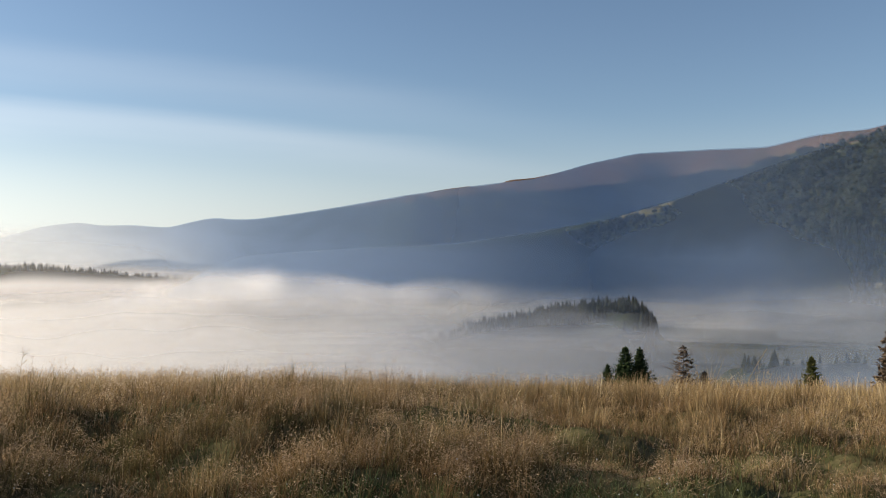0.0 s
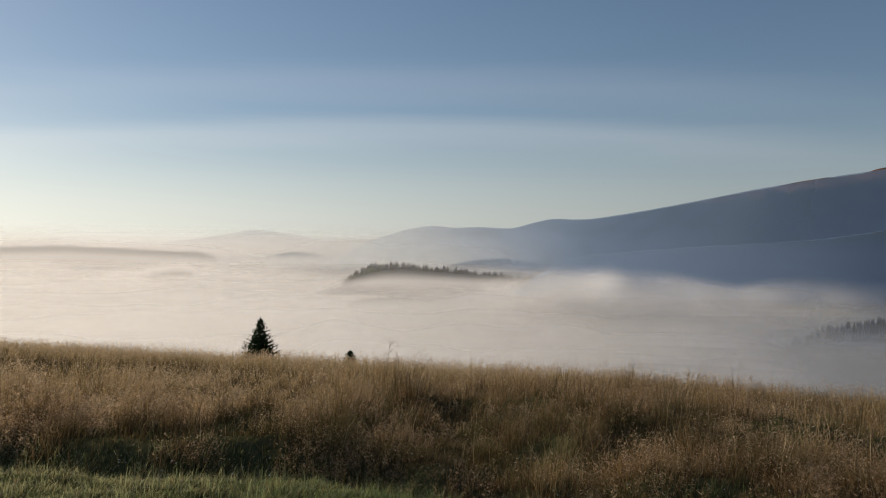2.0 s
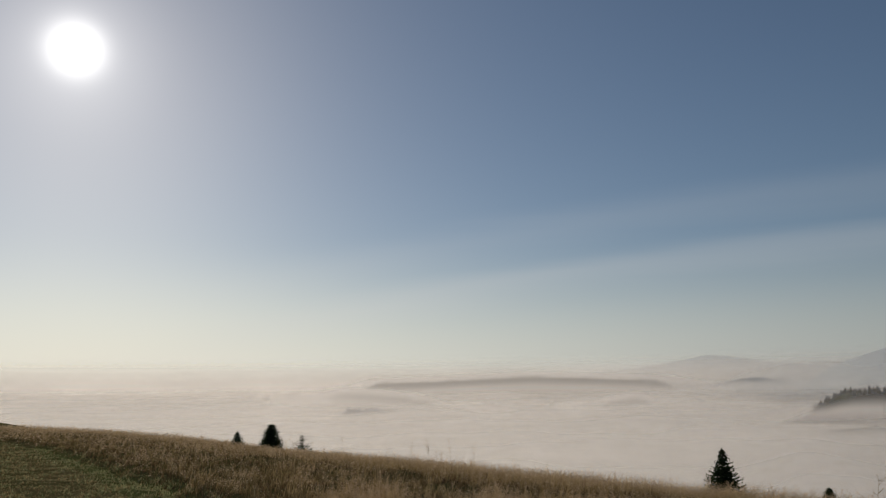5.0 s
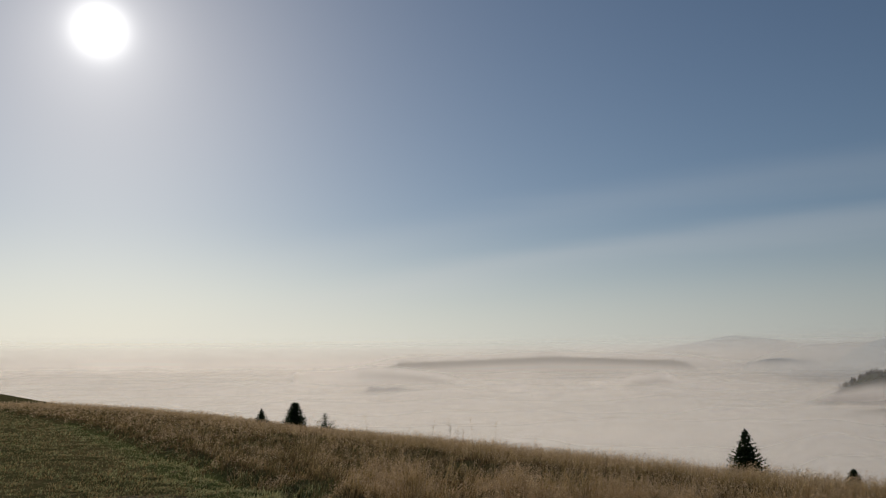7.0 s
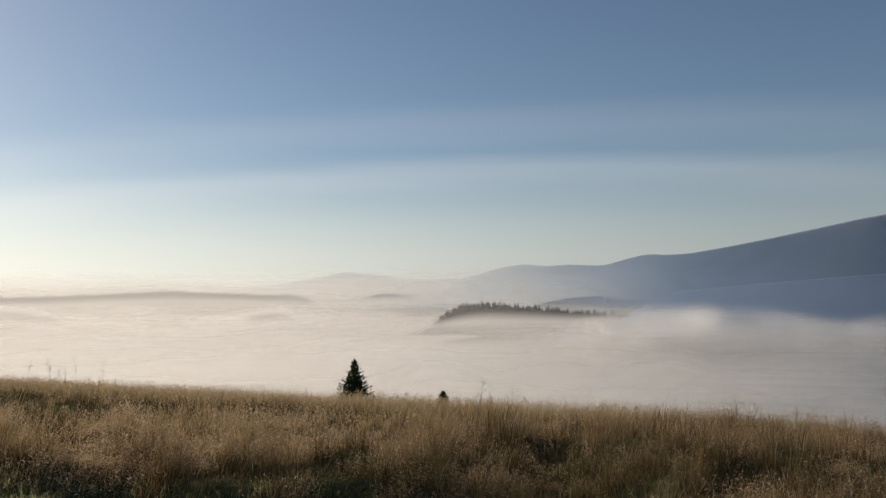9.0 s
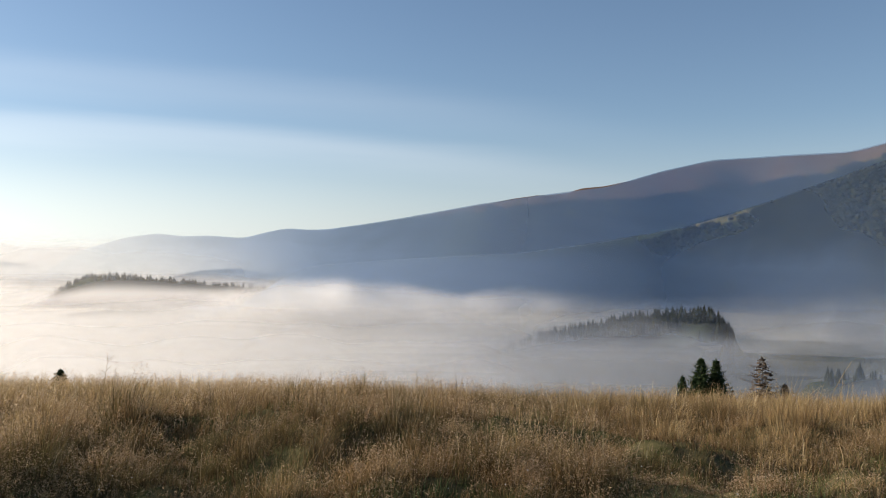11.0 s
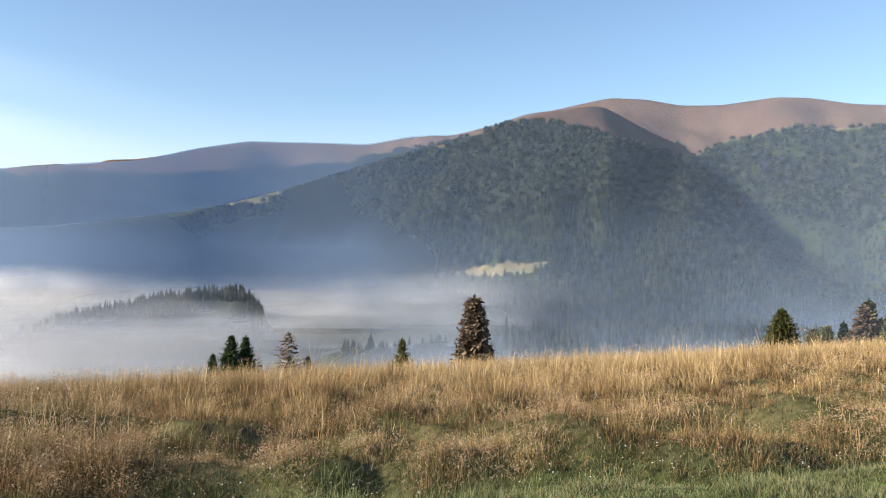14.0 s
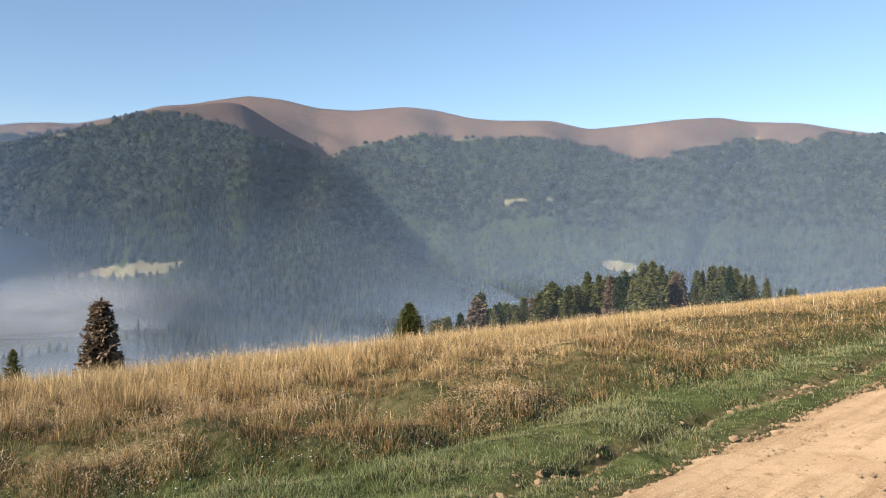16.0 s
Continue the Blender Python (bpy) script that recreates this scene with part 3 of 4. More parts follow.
def fog_front(parent, r, seed, az0, az1, dens, rise, mat):
    """The swelling front of one billow of the fog."""
    az, up = np.arange(az0, az1, 0.3), np.linspace(0, 1, 13)
    uu, aa = np.meshgrid(up, az, indexing="ij")
    rr = r * (1 + 0.05 * (fbm(aa / 14, aa * 0 + seed, seed, 2) - 0.5)) * (1 + 0.03 * uu)
    x, y = rr * np.sin(np.radians(aa)), rr * np.cos(np.radians(aa))
    top = 2 + 0.014 * r ** 0.9 + (14 + 0.012 * r) * fbm(aa * r / 3500, aa * 0, seed + 1, 4)
    z = fog_level(r) - 13 + (13 + top + rise) * uu
    thick = dens * (1 - uu) * smooth(az0, az0 + 10, aa) * smooth(az1, az1 - 12, aa) * smooth(0.3, 0.6, fbm(aa * r / 6000 + 5, uu * 1.5, seed + 2))
    return mesh_object("front", np.stack([x, y, z], -1).reshape(-1, 3), filled(grid_faces(*x.shape)[:, ::-1], thick), mat, parent, {"thick": thick}, True)


def billow(parent, r, seed, top, dens):
    """The lumpy brow of a fog billow, standing before the darker slopes."""
    az, up = np.arange(-6, 50, 0.15), np.linspace(0, 1, 14)
    uu, aa = np.meshgrid(up, az, indexing="ij")
    rr = r * (1 + 0.04 * (fbm(aa / 5, uu, seed, 2) - 0.5) - 0.03 * uu)
    lump = 13 * (fbm(aa / 4.0, aa * 0 + seed, seed + 1, 2) - 0.5)
    low = fog_level(rr) - 18
    z = low + (1.6 + r * np.tan(np.radians(top(aa))) + lump + 6 - low) * uu
    thick = dens * smooth(1.0, 0.62, uu) * smooth(13, 20, aa) * smooth(47, 29, aa + 6 * (fbm(aa / 2, uu * 3, seed + 2) - 0.5))
    x, y = rr * np.sin(np.radians(aa)), rr * np.cos(np.radians(aa))
    mesh_object("billow", np.stack([x, y, z], -1).reshape(-1, 3), filled(grid_faces(*x.shape)[:, ::-1], thick), BILLOW, parent, {"thick": thick}, True)


def fog_bank(parent, k, r, low, high, rim):
    """One of the banks of fog that stand behind one another in the valley: upright, soft below and above."""
    az, up = np.arange(-92, 46, 0.4), np.linspace(0, 1, 26)
    uu, aa = np.meshgrid(up, az, indexing="ij")
    swell = (fbm(aa * math.sqrt(r) / 160, aa * 0 + k, 640 + k, 3) - 0.5) * rim
    z = EYE.z + r * np.tan(np.radians(low + (high - low) * uu + swell * uu))
    ragged = aa + 9 * (fbm(aa / 7, uu * 2.0 + k, 680 + k, 3) - 0.5)
    reach = float(np.interp(r, [600, 1000, 1600, 2600, 4200], [37, 36, 26, 20, 13]))
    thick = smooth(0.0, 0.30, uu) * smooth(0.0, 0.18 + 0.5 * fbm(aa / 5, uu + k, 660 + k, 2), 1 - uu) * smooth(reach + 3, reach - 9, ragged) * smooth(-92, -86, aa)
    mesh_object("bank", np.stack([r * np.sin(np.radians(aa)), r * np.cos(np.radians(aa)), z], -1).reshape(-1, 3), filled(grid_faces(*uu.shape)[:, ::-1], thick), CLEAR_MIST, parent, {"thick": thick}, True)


def far_veil(parent, r, low, high, dens, az0, az1):
    """Bright mist over the far fog, thinning out upwards and downwards."""
    az, up = np.arange(az0, az1, 0.5), np.linspace(0, 1, 24)
    uu, aa = np.meshgrid(up, az, indexing="ij")
    z = EYE.z + r * np.tan(np.radians(low + (high - low) * uu))
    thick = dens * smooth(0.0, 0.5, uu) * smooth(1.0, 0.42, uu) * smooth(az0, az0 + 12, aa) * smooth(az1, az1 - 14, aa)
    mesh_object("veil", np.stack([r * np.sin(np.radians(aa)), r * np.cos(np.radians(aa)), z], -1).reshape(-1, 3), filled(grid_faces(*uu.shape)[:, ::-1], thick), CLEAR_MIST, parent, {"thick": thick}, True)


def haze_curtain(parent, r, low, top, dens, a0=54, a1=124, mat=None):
    """Upright sheet painted as blue haze over the valley floor, thinning out upwards, paler towards the sun."""
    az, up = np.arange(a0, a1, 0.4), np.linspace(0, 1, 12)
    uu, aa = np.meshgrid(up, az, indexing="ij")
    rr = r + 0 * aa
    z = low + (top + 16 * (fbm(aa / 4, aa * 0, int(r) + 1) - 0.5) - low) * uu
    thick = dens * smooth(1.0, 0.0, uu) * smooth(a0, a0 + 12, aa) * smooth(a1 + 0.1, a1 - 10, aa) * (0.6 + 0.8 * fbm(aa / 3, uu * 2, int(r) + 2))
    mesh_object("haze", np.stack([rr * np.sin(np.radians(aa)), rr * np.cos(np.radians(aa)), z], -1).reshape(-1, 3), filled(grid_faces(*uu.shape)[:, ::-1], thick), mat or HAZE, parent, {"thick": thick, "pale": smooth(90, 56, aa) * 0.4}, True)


# flat sheet over the valley floor, with distance haze painted in its blue tint
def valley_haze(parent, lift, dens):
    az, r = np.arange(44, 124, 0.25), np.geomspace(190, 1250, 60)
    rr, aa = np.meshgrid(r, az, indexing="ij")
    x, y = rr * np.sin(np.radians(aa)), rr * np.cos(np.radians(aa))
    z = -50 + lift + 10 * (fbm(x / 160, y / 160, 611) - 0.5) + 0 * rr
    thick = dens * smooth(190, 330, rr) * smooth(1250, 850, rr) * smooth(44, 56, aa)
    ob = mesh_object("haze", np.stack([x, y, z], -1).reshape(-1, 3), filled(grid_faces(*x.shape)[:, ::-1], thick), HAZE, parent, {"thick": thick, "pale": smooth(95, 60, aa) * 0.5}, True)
    return ob


def build_fog():
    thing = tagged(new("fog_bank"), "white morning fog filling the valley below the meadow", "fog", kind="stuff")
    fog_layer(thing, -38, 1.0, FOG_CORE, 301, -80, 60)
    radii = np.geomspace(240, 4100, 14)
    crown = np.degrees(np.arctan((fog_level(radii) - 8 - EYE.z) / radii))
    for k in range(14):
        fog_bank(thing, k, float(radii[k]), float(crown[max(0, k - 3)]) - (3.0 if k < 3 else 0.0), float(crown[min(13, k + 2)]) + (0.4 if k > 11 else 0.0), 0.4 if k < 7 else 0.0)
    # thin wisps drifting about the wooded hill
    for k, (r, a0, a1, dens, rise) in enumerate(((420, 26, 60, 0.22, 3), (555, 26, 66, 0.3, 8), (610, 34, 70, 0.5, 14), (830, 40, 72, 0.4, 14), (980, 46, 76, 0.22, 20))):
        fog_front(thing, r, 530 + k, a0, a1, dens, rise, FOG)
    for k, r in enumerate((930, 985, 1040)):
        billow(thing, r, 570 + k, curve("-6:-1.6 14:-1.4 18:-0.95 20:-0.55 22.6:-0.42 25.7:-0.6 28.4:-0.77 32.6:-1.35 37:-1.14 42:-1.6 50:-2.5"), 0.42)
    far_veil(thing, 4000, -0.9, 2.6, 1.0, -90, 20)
    # tinted sheets stand in for the hazy air over the valley
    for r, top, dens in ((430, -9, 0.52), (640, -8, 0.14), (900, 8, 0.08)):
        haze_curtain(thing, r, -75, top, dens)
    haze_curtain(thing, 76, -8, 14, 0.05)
    # mist sheet added to hide the mountain's left end
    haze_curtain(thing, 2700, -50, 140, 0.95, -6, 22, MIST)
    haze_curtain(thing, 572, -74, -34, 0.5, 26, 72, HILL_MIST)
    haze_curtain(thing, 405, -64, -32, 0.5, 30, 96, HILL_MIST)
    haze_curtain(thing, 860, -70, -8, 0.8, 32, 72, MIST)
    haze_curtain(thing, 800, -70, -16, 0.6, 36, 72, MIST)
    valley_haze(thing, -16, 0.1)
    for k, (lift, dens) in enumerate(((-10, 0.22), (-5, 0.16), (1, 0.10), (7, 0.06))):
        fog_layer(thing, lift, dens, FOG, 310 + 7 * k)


# ---- hills that rise out of the fog ----
def build_islet(name, label, az, top, r, depth, tree_h, count, seed, ground_drop, mist, mist_mat=None, fill=0.9):
    """A wooded hill: crest elevations top over az0..az1 at the distance r."""
    thing = tagged(new(name), label, "hill")
    f = soft_curve(top)
    a = np.linspace(az[0], az[1], 90)
    s = np.linspace(-1, 1, 41)
    ss, aa = np.meshgrid(s, a, indexing="ij")

    def surf(aa, ss):
        rr = r + depth * ss
        ends = smooth(az[0], az[0] + 0.15 * (az[1] - az[0]), aa) * smooth(az[1], az[1] - 0.15 * (az[1] - az[0]), aa)
        crest = (1.6 + r * np.tan(np.radians(f(aa))) - ground_drop + 80) * ends - 80
        x, y = rr * np.sin(np.radians(aa)), rr * np.cos(np.radians(aa))
        z = crest - (crest + 85) * np.abs(ss) ** 1.6 + 5 * (fbm(x / 60, y / 60, seed) - 0.5)
        return x, y, z

    x, y, z = surf(aa, ss)
    mesh_object("slope", np.stack([x, y, z], -1).reshape(-1, 3), grid_faces(*x.shape)[:, ::-1], SLOPE, thing, {"cover": np.zeros(x.size)}, True)
    # mist about the hill, with no edge of its own; the sheet also paints distance haze
    up = (ss + 1) / 2
    rv = r - depth * 0.8
    soft = 4.0 if mist_mat is HILL_MIST else min(1.2, 0.3 * (az[1] - az[0]))
    low = float(fog_level(rv)) - 18
    if r > 1600:
        wide = np.linspace(az[0] - 5, az[1] + 5, 90)[None, :] + 0 * aa
        # thin over the crest, closing up below it
        low = low - 70
        mz = low + (EYE.z + rv * math.tan(radians(float(f(a).max()) + 0.6)) - low) * up
        over = np.degrees(np.arctan((mz - EYE.z) / rv)) - f(np.clip(wide, az[0], az[1]))
        thick = (mist + (1 - mist) * smooth(-0.15, -0.75, over)) * smooth(0.55, 0.15, over) * smooth(0.0, 0.12, up) * smooth(az[0] - 5, az[0], wide) * smooth(az[1] + 5, az[1], wide)
    else:
        wide = aa
        crest = np.maximum(surf(aa, 0 * ss)[2] + tree_h * 1.6, -58)
        crest = sum(np.roll(np.pad(crest, ((0, 0), (12, 12)), mode="edge"), k, 1)[:, 12:-12] for k in range(-10, 11)) / 21
        mz = low + (EYE.z + (crest - EYE.z) * rv / r - low) * up ** 1.2
        thick = (mist + (fill - mist) * smooth(0.78, 0.40, up)) * smooth(1.0, 0.90, up) * smooth(az[0], az[0] + 1.8 * soft, aa) * smooth(az[1], az[1] - 1.8 * soft, aa)
    if mist:
        veil = np.stack([rv * np.sin(np.radians(wide)), rv * np.cos(np.radians(wide)), mz], -1).reshape(-1, 3)
        tagged(mesh_object("mist", veil, filled(grid_faces(*x.shape)[:, ::-1], thick), mist_mat, thing, {"thick": thick}, True, "pale mist and painted distance haze before the trees"), kind="stuff")
    rng = np.random.default_rng(seed)
    ta, ts = rng.uniform(az[0] + 0.8 * soft, az[1] - 0.8 * soft, count), np.clip(rng.normal(-0.1, 0.3, count), -0.9, 0.4)
    tx, ty, tz = surf(ta, ts)
    keep = fbm(tx / 50, ty / 50, seed + 5) > 0.36
    pos = np.stack([tx, ty, tz - 0.5], -1)[keep]
    h = (0.45 + 0.75 * rng.random(len(pos)) ** 1.6) * tree_h
    vv, ff = conifer_cluster(pos, h, h * rng.uniform(0.30, 0.52, len(pos)), seed, 4, 7)
    tagged(mesh_object("forest", vv, ff, WOOD, thing), "dark spruces standing close together", kind="stuff")


def build_islets():
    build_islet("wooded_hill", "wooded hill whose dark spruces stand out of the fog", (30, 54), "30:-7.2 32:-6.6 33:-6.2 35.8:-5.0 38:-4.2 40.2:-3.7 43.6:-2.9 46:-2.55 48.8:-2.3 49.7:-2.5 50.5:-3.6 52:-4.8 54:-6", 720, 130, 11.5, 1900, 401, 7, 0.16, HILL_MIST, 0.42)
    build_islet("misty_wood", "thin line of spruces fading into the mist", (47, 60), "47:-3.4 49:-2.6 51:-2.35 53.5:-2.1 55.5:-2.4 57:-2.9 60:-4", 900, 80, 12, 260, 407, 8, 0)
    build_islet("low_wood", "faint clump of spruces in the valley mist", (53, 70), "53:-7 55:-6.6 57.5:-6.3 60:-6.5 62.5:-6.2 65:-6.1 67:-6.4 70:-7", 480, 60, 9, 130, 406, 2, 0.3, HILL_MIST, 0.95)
    build_islet("wooded_islet", "long low wooded hill rising like an island from fog", (3.0, 23.5), "3:-3 5:-1.7 6.4:-0.75 7.6:-0.15 9.9:-0.2 12.3:-0.45 14.7:-0.75 17:-0.9 18.6:-1.05 20.6:-1.2 22.5:-1.6 23.5:-2.2", 1500, 160, 11, 1900, 402, 4, 0.22, CLEAR_MIST, 1.0)
    build_islet("far_hill", "far flat-topped wooded hill, pale in the fog", (-27, 0), "-27:-0.3 -25.3:0.2 -23.2:0.75 -20:0.8 -16:0.95 -12.2:1.05 -8.3:0.9 -4.5:0.75 -2.3:0.5 0:0.1", 3300, 250, 10, 2600, 403, 5, 0.66, CLEAR_MIST)
    build_islet("low_islet", "low wooded rise barely showing through the fog", (-27, -18), "-27:-0.2 -25.5:0.15 -22.8:0.0 -20:-0.4 -18:-1", 2100, 120, 10, 300, 404, 5, 0.84, CLEAR_MIST)
    build_islet("small_islet", "small clump of spruces showing through the fog", (-8, -4), "-8:-1 -7.1:-0.7 -5.2:-0.45 -4.6:-0.4 -4:-1", 1900, 100, 11, 90, 405, 5, 0.76, CLEAR_MIST)


# ---- trees on the meadow's edge ----
def part(name, verts, faces, mat, parent, label=""):
    return mesh_object(name, verts, faces, mat, parent, None, False, label)


PROFILES = {"cone": lambda u: (1 - u) ** 0.9 * (0.8 + 0.2 * min(1, u / 0.12)),
            "column": lambda u: (1 - u) ** 0.40 * (0.78 + 0.22 * (1 - u)),
            "bushy": lambda u: (1 - u ** 2.2) ** 0.8 * min(1, 0.6 + u * 2.2)}


@functools.lru_cache(None)
def spruce_shape(seed, slim, profile, openness, fine=1.0):
    """Crown and trunk of a spruce one metre high: whorls of boughs that sag and turn up at their tips. profile: cone, column or bushy."""
    rng = np.random.default_rng(seed)
    half = slim / 2
    wide = PROFILES[profile]
    vs, quads = [], []

    def spray(c, way, size, flat):
        """One flat spray of needles."""
        way = way / (np.linalg.norm(way) + 1e-9) * size
        b = np.cross(way, np.array([0, 0, 1.0]) * flat + rng.normal(0, 0.45, 3))
        b = b / (np.linalg.norm(b) + 1e-9) * size * rng.uniform(0.28, 0.42)
        i = len(vs)
        vs.extend([c - b * 0.6, c + b * 0.6, c + way * 0.6 + b, c + way, c + way * 0.6 - b])
        quads.append((i, i + 1, i + 2, i + 3, i + 4))

    z = 0.04
    while z < 0.96:
        n = max(5, int((10 if profile == "cone" else 13) * (1.1 - 0.5 * z) * (1 - 0.35 * openness)))
        turn = rng.random() * 6.28
        for k in range(n):
            if rng.random() < openness * 0.45:
                continue
            a = turn + (k + rng.normal(0, 0.16)) * 2 * math.pi / n
            L = half * wide(z) * rng.uniform(0.74, 1.12) + 0.01
            zb = z + rng.normal(0, 0.012)
            out, side = np.array([math.cos(a), math.sin(a), 0]), np.array([-math.sin(a), math.cos(a), 0])
            sag = (0.10 + 0.45 * (1 - z)) * rng.uniform(0.7, 1.3)
            steps = max(3, int(L / 0.020 * fine))
            for s in range(steps):
                f = (s + rng.uniform(0.2, 1.0)) / steps
                c = out * L * f + np.array([0, 0, zb + L * (0.18 * f - sag * f + (sag * 0.75) * f ** 3)])
                size = 0.050 * (1.25 - 0.55 * f) * (1.1 - 0.6 * z) * rng.uniform(0.75, 1.25) * (1.35 if fine < 0.7 else 1.0)
                for sgn in (-1, 1):
                    spray(c, out * rng.uniform(0.5, 1.0) + side * sgn * rng.uniform(0.4, 1.0) + np.array([0, 0, rng.uniform(-0.45, 0.25)]), size, 1.0)
                if openness < 0.5:
                    spray(c, out * 0.4 + np.array([0, 0, -1.0]) + side * rng.normal(0, 0.4), size * 0.85, 0.0)
            spray(out * L * 0.97 + np.array([0, 0, zb + L * (0.18 - sag * 0.25)]), out + np.array([0, 0, 0.35]), 0.03 * (1.1 - 0.6 * z), 1.0)
        z += (0.055 if openness > 0.3 else 0.042 if openness > 0.05 else 0.034) * (1.1 - 0.5 * z) * rng.uniform(0.8, 1.2)
    # short twigs close to the trunk, and the leader
    for k in range(int((900 if profile == "cone" else 2000) * fine * max(0.0, 1 - 1.3 * openness))):
        u, a = rng.uniform(0.05, 0.97), rng.random() * 6.28
        d = half * wide(u) * rng.uniform(0.1, 0.62 if profile == "cone" else 0.9)
        way = np.array([math.cos(a), math.sin(a), rng.uniform(-0.8, 0.3)])
        spray(np.array([d * math.cos(a), d * math.sin(a), u - 0.3 * d]), way, rng.uniform(0.05, 0.085) * (1.15 - 0.6 * u), 0.4)
    for k in range(14):
        a, u = rng.random() * 6.28, rng.uniform(0.93, 0.985)
        spray(np.array([0, 0, u]), np.array([0.5 * math.cos(a), 0.5 * math.sin(a), 0.9]), 0.026, 0.3)
    tv, tf = [], []
    for u in np.linspace(0, 1, 9):
        for k in range(7):
            rad = 0.017 * (1 - u) + 0.002
            tv.append((rad * math.cos(k * 0.8976), rad * math.sin(k * 0.8976), -0.04 + u * 1.0))
    for i in range(8):
        for k in range(7):
            tf.append((i * 7 + k, i * 7 + (k + 1) % 7, i * 7 + 7 + (k + 1) % 7, i * 7 + 7 + k))
    return np.array(vs), np.array(quads), np.array(tv), np.array(tf)


def spruce(az, r, top_el, low_el, width, label, mat, seed, profile="cone", openness=0.2, group=""):
    """A spruce whose top stands at top_el; width: the crown's, in degrees, where it comes out of the grass at low_el."""
    x, y = r * math.sin(radians(az)), r * math.cos(radians(az))
    z = float(ground_z(x, y))
    h = 1.6 + r * math.tan(radians(top_el)) - z
    u = (1.6 + r * math.tan(radians(low_el)) - z) / h
    slim = round(0.86 * r * radians(width) / PROFILES[profile](u) / h, 2)
    thing = tagged(new("spruce"), label, "tree", group)
    thing.matrix_world = pose(x, y, z)
    cv, cf, tv, tf = spruce_shape(seed, slim, profile, openness, 0.82)
    part("trunk", tv * h, tf, BARK, thing)
    part("crown", cv * h, cf, mat, thing)
    return thing


def build_trees():
    spruce(-0.05, 45, -3.75, -5.85, 2.7, "young dark spruce at the meadow's edge", NEEDLE, 1, "cone", 0.12)
    spruce(6.1, 45, -6.05, -6.6, 0.85, "very small dark spruce behind the grass", NEEDLE, 2, "bushy")
    spruce(-30.1, 70, -1.85, -3.6, 2.1, "dense narrow dark spruce on the hillside", NEEDLE, 3, "column", 0.05)
    spruce(-28.05, 70, -2.6, -3.8, 2.3, "thin young spruce with sparse branches", NEEDLE, 4, "cone", 0.6)
    spruce(-32.3, 70, -2.25, -3.2, 1.3, "small dark spruce on the hillside", NEEDLE, 5)
    spruce(48.7, 42, -5.45, -7.5, 2.3, "dark green young spruce, one of a pair", NEEDLE, 6, "cone", 0.05, "pair of spruces")
    spruce(49.65, 42.5, -5.55, -7.5, 2.1, "dark green young spruce, one of a pair", NEEDLE, 7, "cone", 0.05, "pair of spruces")
    spruce(47.5, 42, -6.7, -7.6, 0.95, "very small spruce beside a pair", NEEDLE, 8)
    spruce(52.5, 44, -5.3, -7.4, 3.3, "thin brownish spruce with sparse branches", BROWN_NEEDLE, 9, "cone", 0.5)
    spruce(53.85, 44, -6.95, -7.5, 0.8, "very small brownish sapling", BROWN_NEEDLE, 10)
    spruce(60.4, 46, -5.7, -7.2, 1.6, "young bright green spruce", LIGHT_NEEDLE, 11, "cone", 0.3)
    spruce(65.4, 60, -2.6, -6.9, 3.1, "tall dried brown spruce with dense rounded crown", BROWN_NEEDLE, 12, "column", 0.06)
    spruce(85.8, 55, -2.95, -5.1, 2.7, "bushy yellow-green conifer behind the grass", LIGHT_NEEDLE, 13, "bushy", 0.0)


def build_wood():
    """The wood's edge behind the right part of the meadow: a few spruces, copied with their parts."""
    rng = random.Random(5)
    kinds = []
    for k, (mat, prof, slim) in enumerate(((NEEDLE, "cone", 0.46), (MIXED_NEEDLE, "cone", 0.5), (MIXED_NEEDLE, "column", 0.32), (NEEDLE, "column", 0.30), (LIGHT_NEEDLE, "cone", 0.5), (BROWN_NEEDLE, "column", 0.34), (MIXED_NEEDLE, "column", 0.38))):
        cv, cf, tv, tf = spruce_shape(20 + k, slim, prof, 0.12, 0.42)
        kinds.append((cv, cf, tv, tf, mat))
    tops = curve("84:-5 87.5:-4.2 89.5:-3.6 90.2:-3.4 90.8:-2.1 91.4:-3.0 93:-2.8 94.5:-2.3 96:-1.25 97:-1.7 98.3:-0.6 99.5:-1.0 100.5:-0.7 102.4:0.2 103.5:-0.3 105:-0.6 106.5:-0.2 107.8:-0.2 108.8:-0.7 110:-1.0 111.2:-1.6 112.5:-2.3 114:-2.9 118:-3.0")
    names = {0: "dark green", 1: "olive-green", 2: "slim olive-green", 3: "slim dark green", 4: "yellow-green", 5: "dried brown", 6: "narrow olive-green"}
    first = {}
    for a0 in np.concatenate([np.arange(87.6, 119, 0.55), np.arange(90, 119, 0.8)]):
        a = float(a0 + rng.uniform(-0.3, 0.3))
        k = rng.choice((0, 0, 1, 1, 1, 2, 2, 3, 4, 4, 5, 6, 6))
        if tops(a) < -1.9 and a > 105:
            continue
        r = rng.uniform(80, 112)
        x, y = r * math.sin(radians(a)), r * math.cos(radians(a))
        z = float(ground_z(x, y))
        drop = abs(rng.gauss(0, 0.5)) if rng.random() < 0.55 else 0.0
        h = max(1.5, 1.6 + r * math.tan(radians(float(tops(a)) - drop)) - z)
        m = pose(x, y, z, 0, 0, rng.uniform(0, 360)) @ Matrix.Diagonal((h * rng.uniform(0.95, 1.45), h * rng.uniform(0.95, 1.45), h, 1))
        if k not in first:
            thing = tagged(new("spruce"), names[k] + " spruce in a wood's edge behind the meadow", "tree", "wood behind the meadow")
            cv, cf, tv, tf, mat = kinds[k]
            part("trunk", tv, tf, BARK, thing)
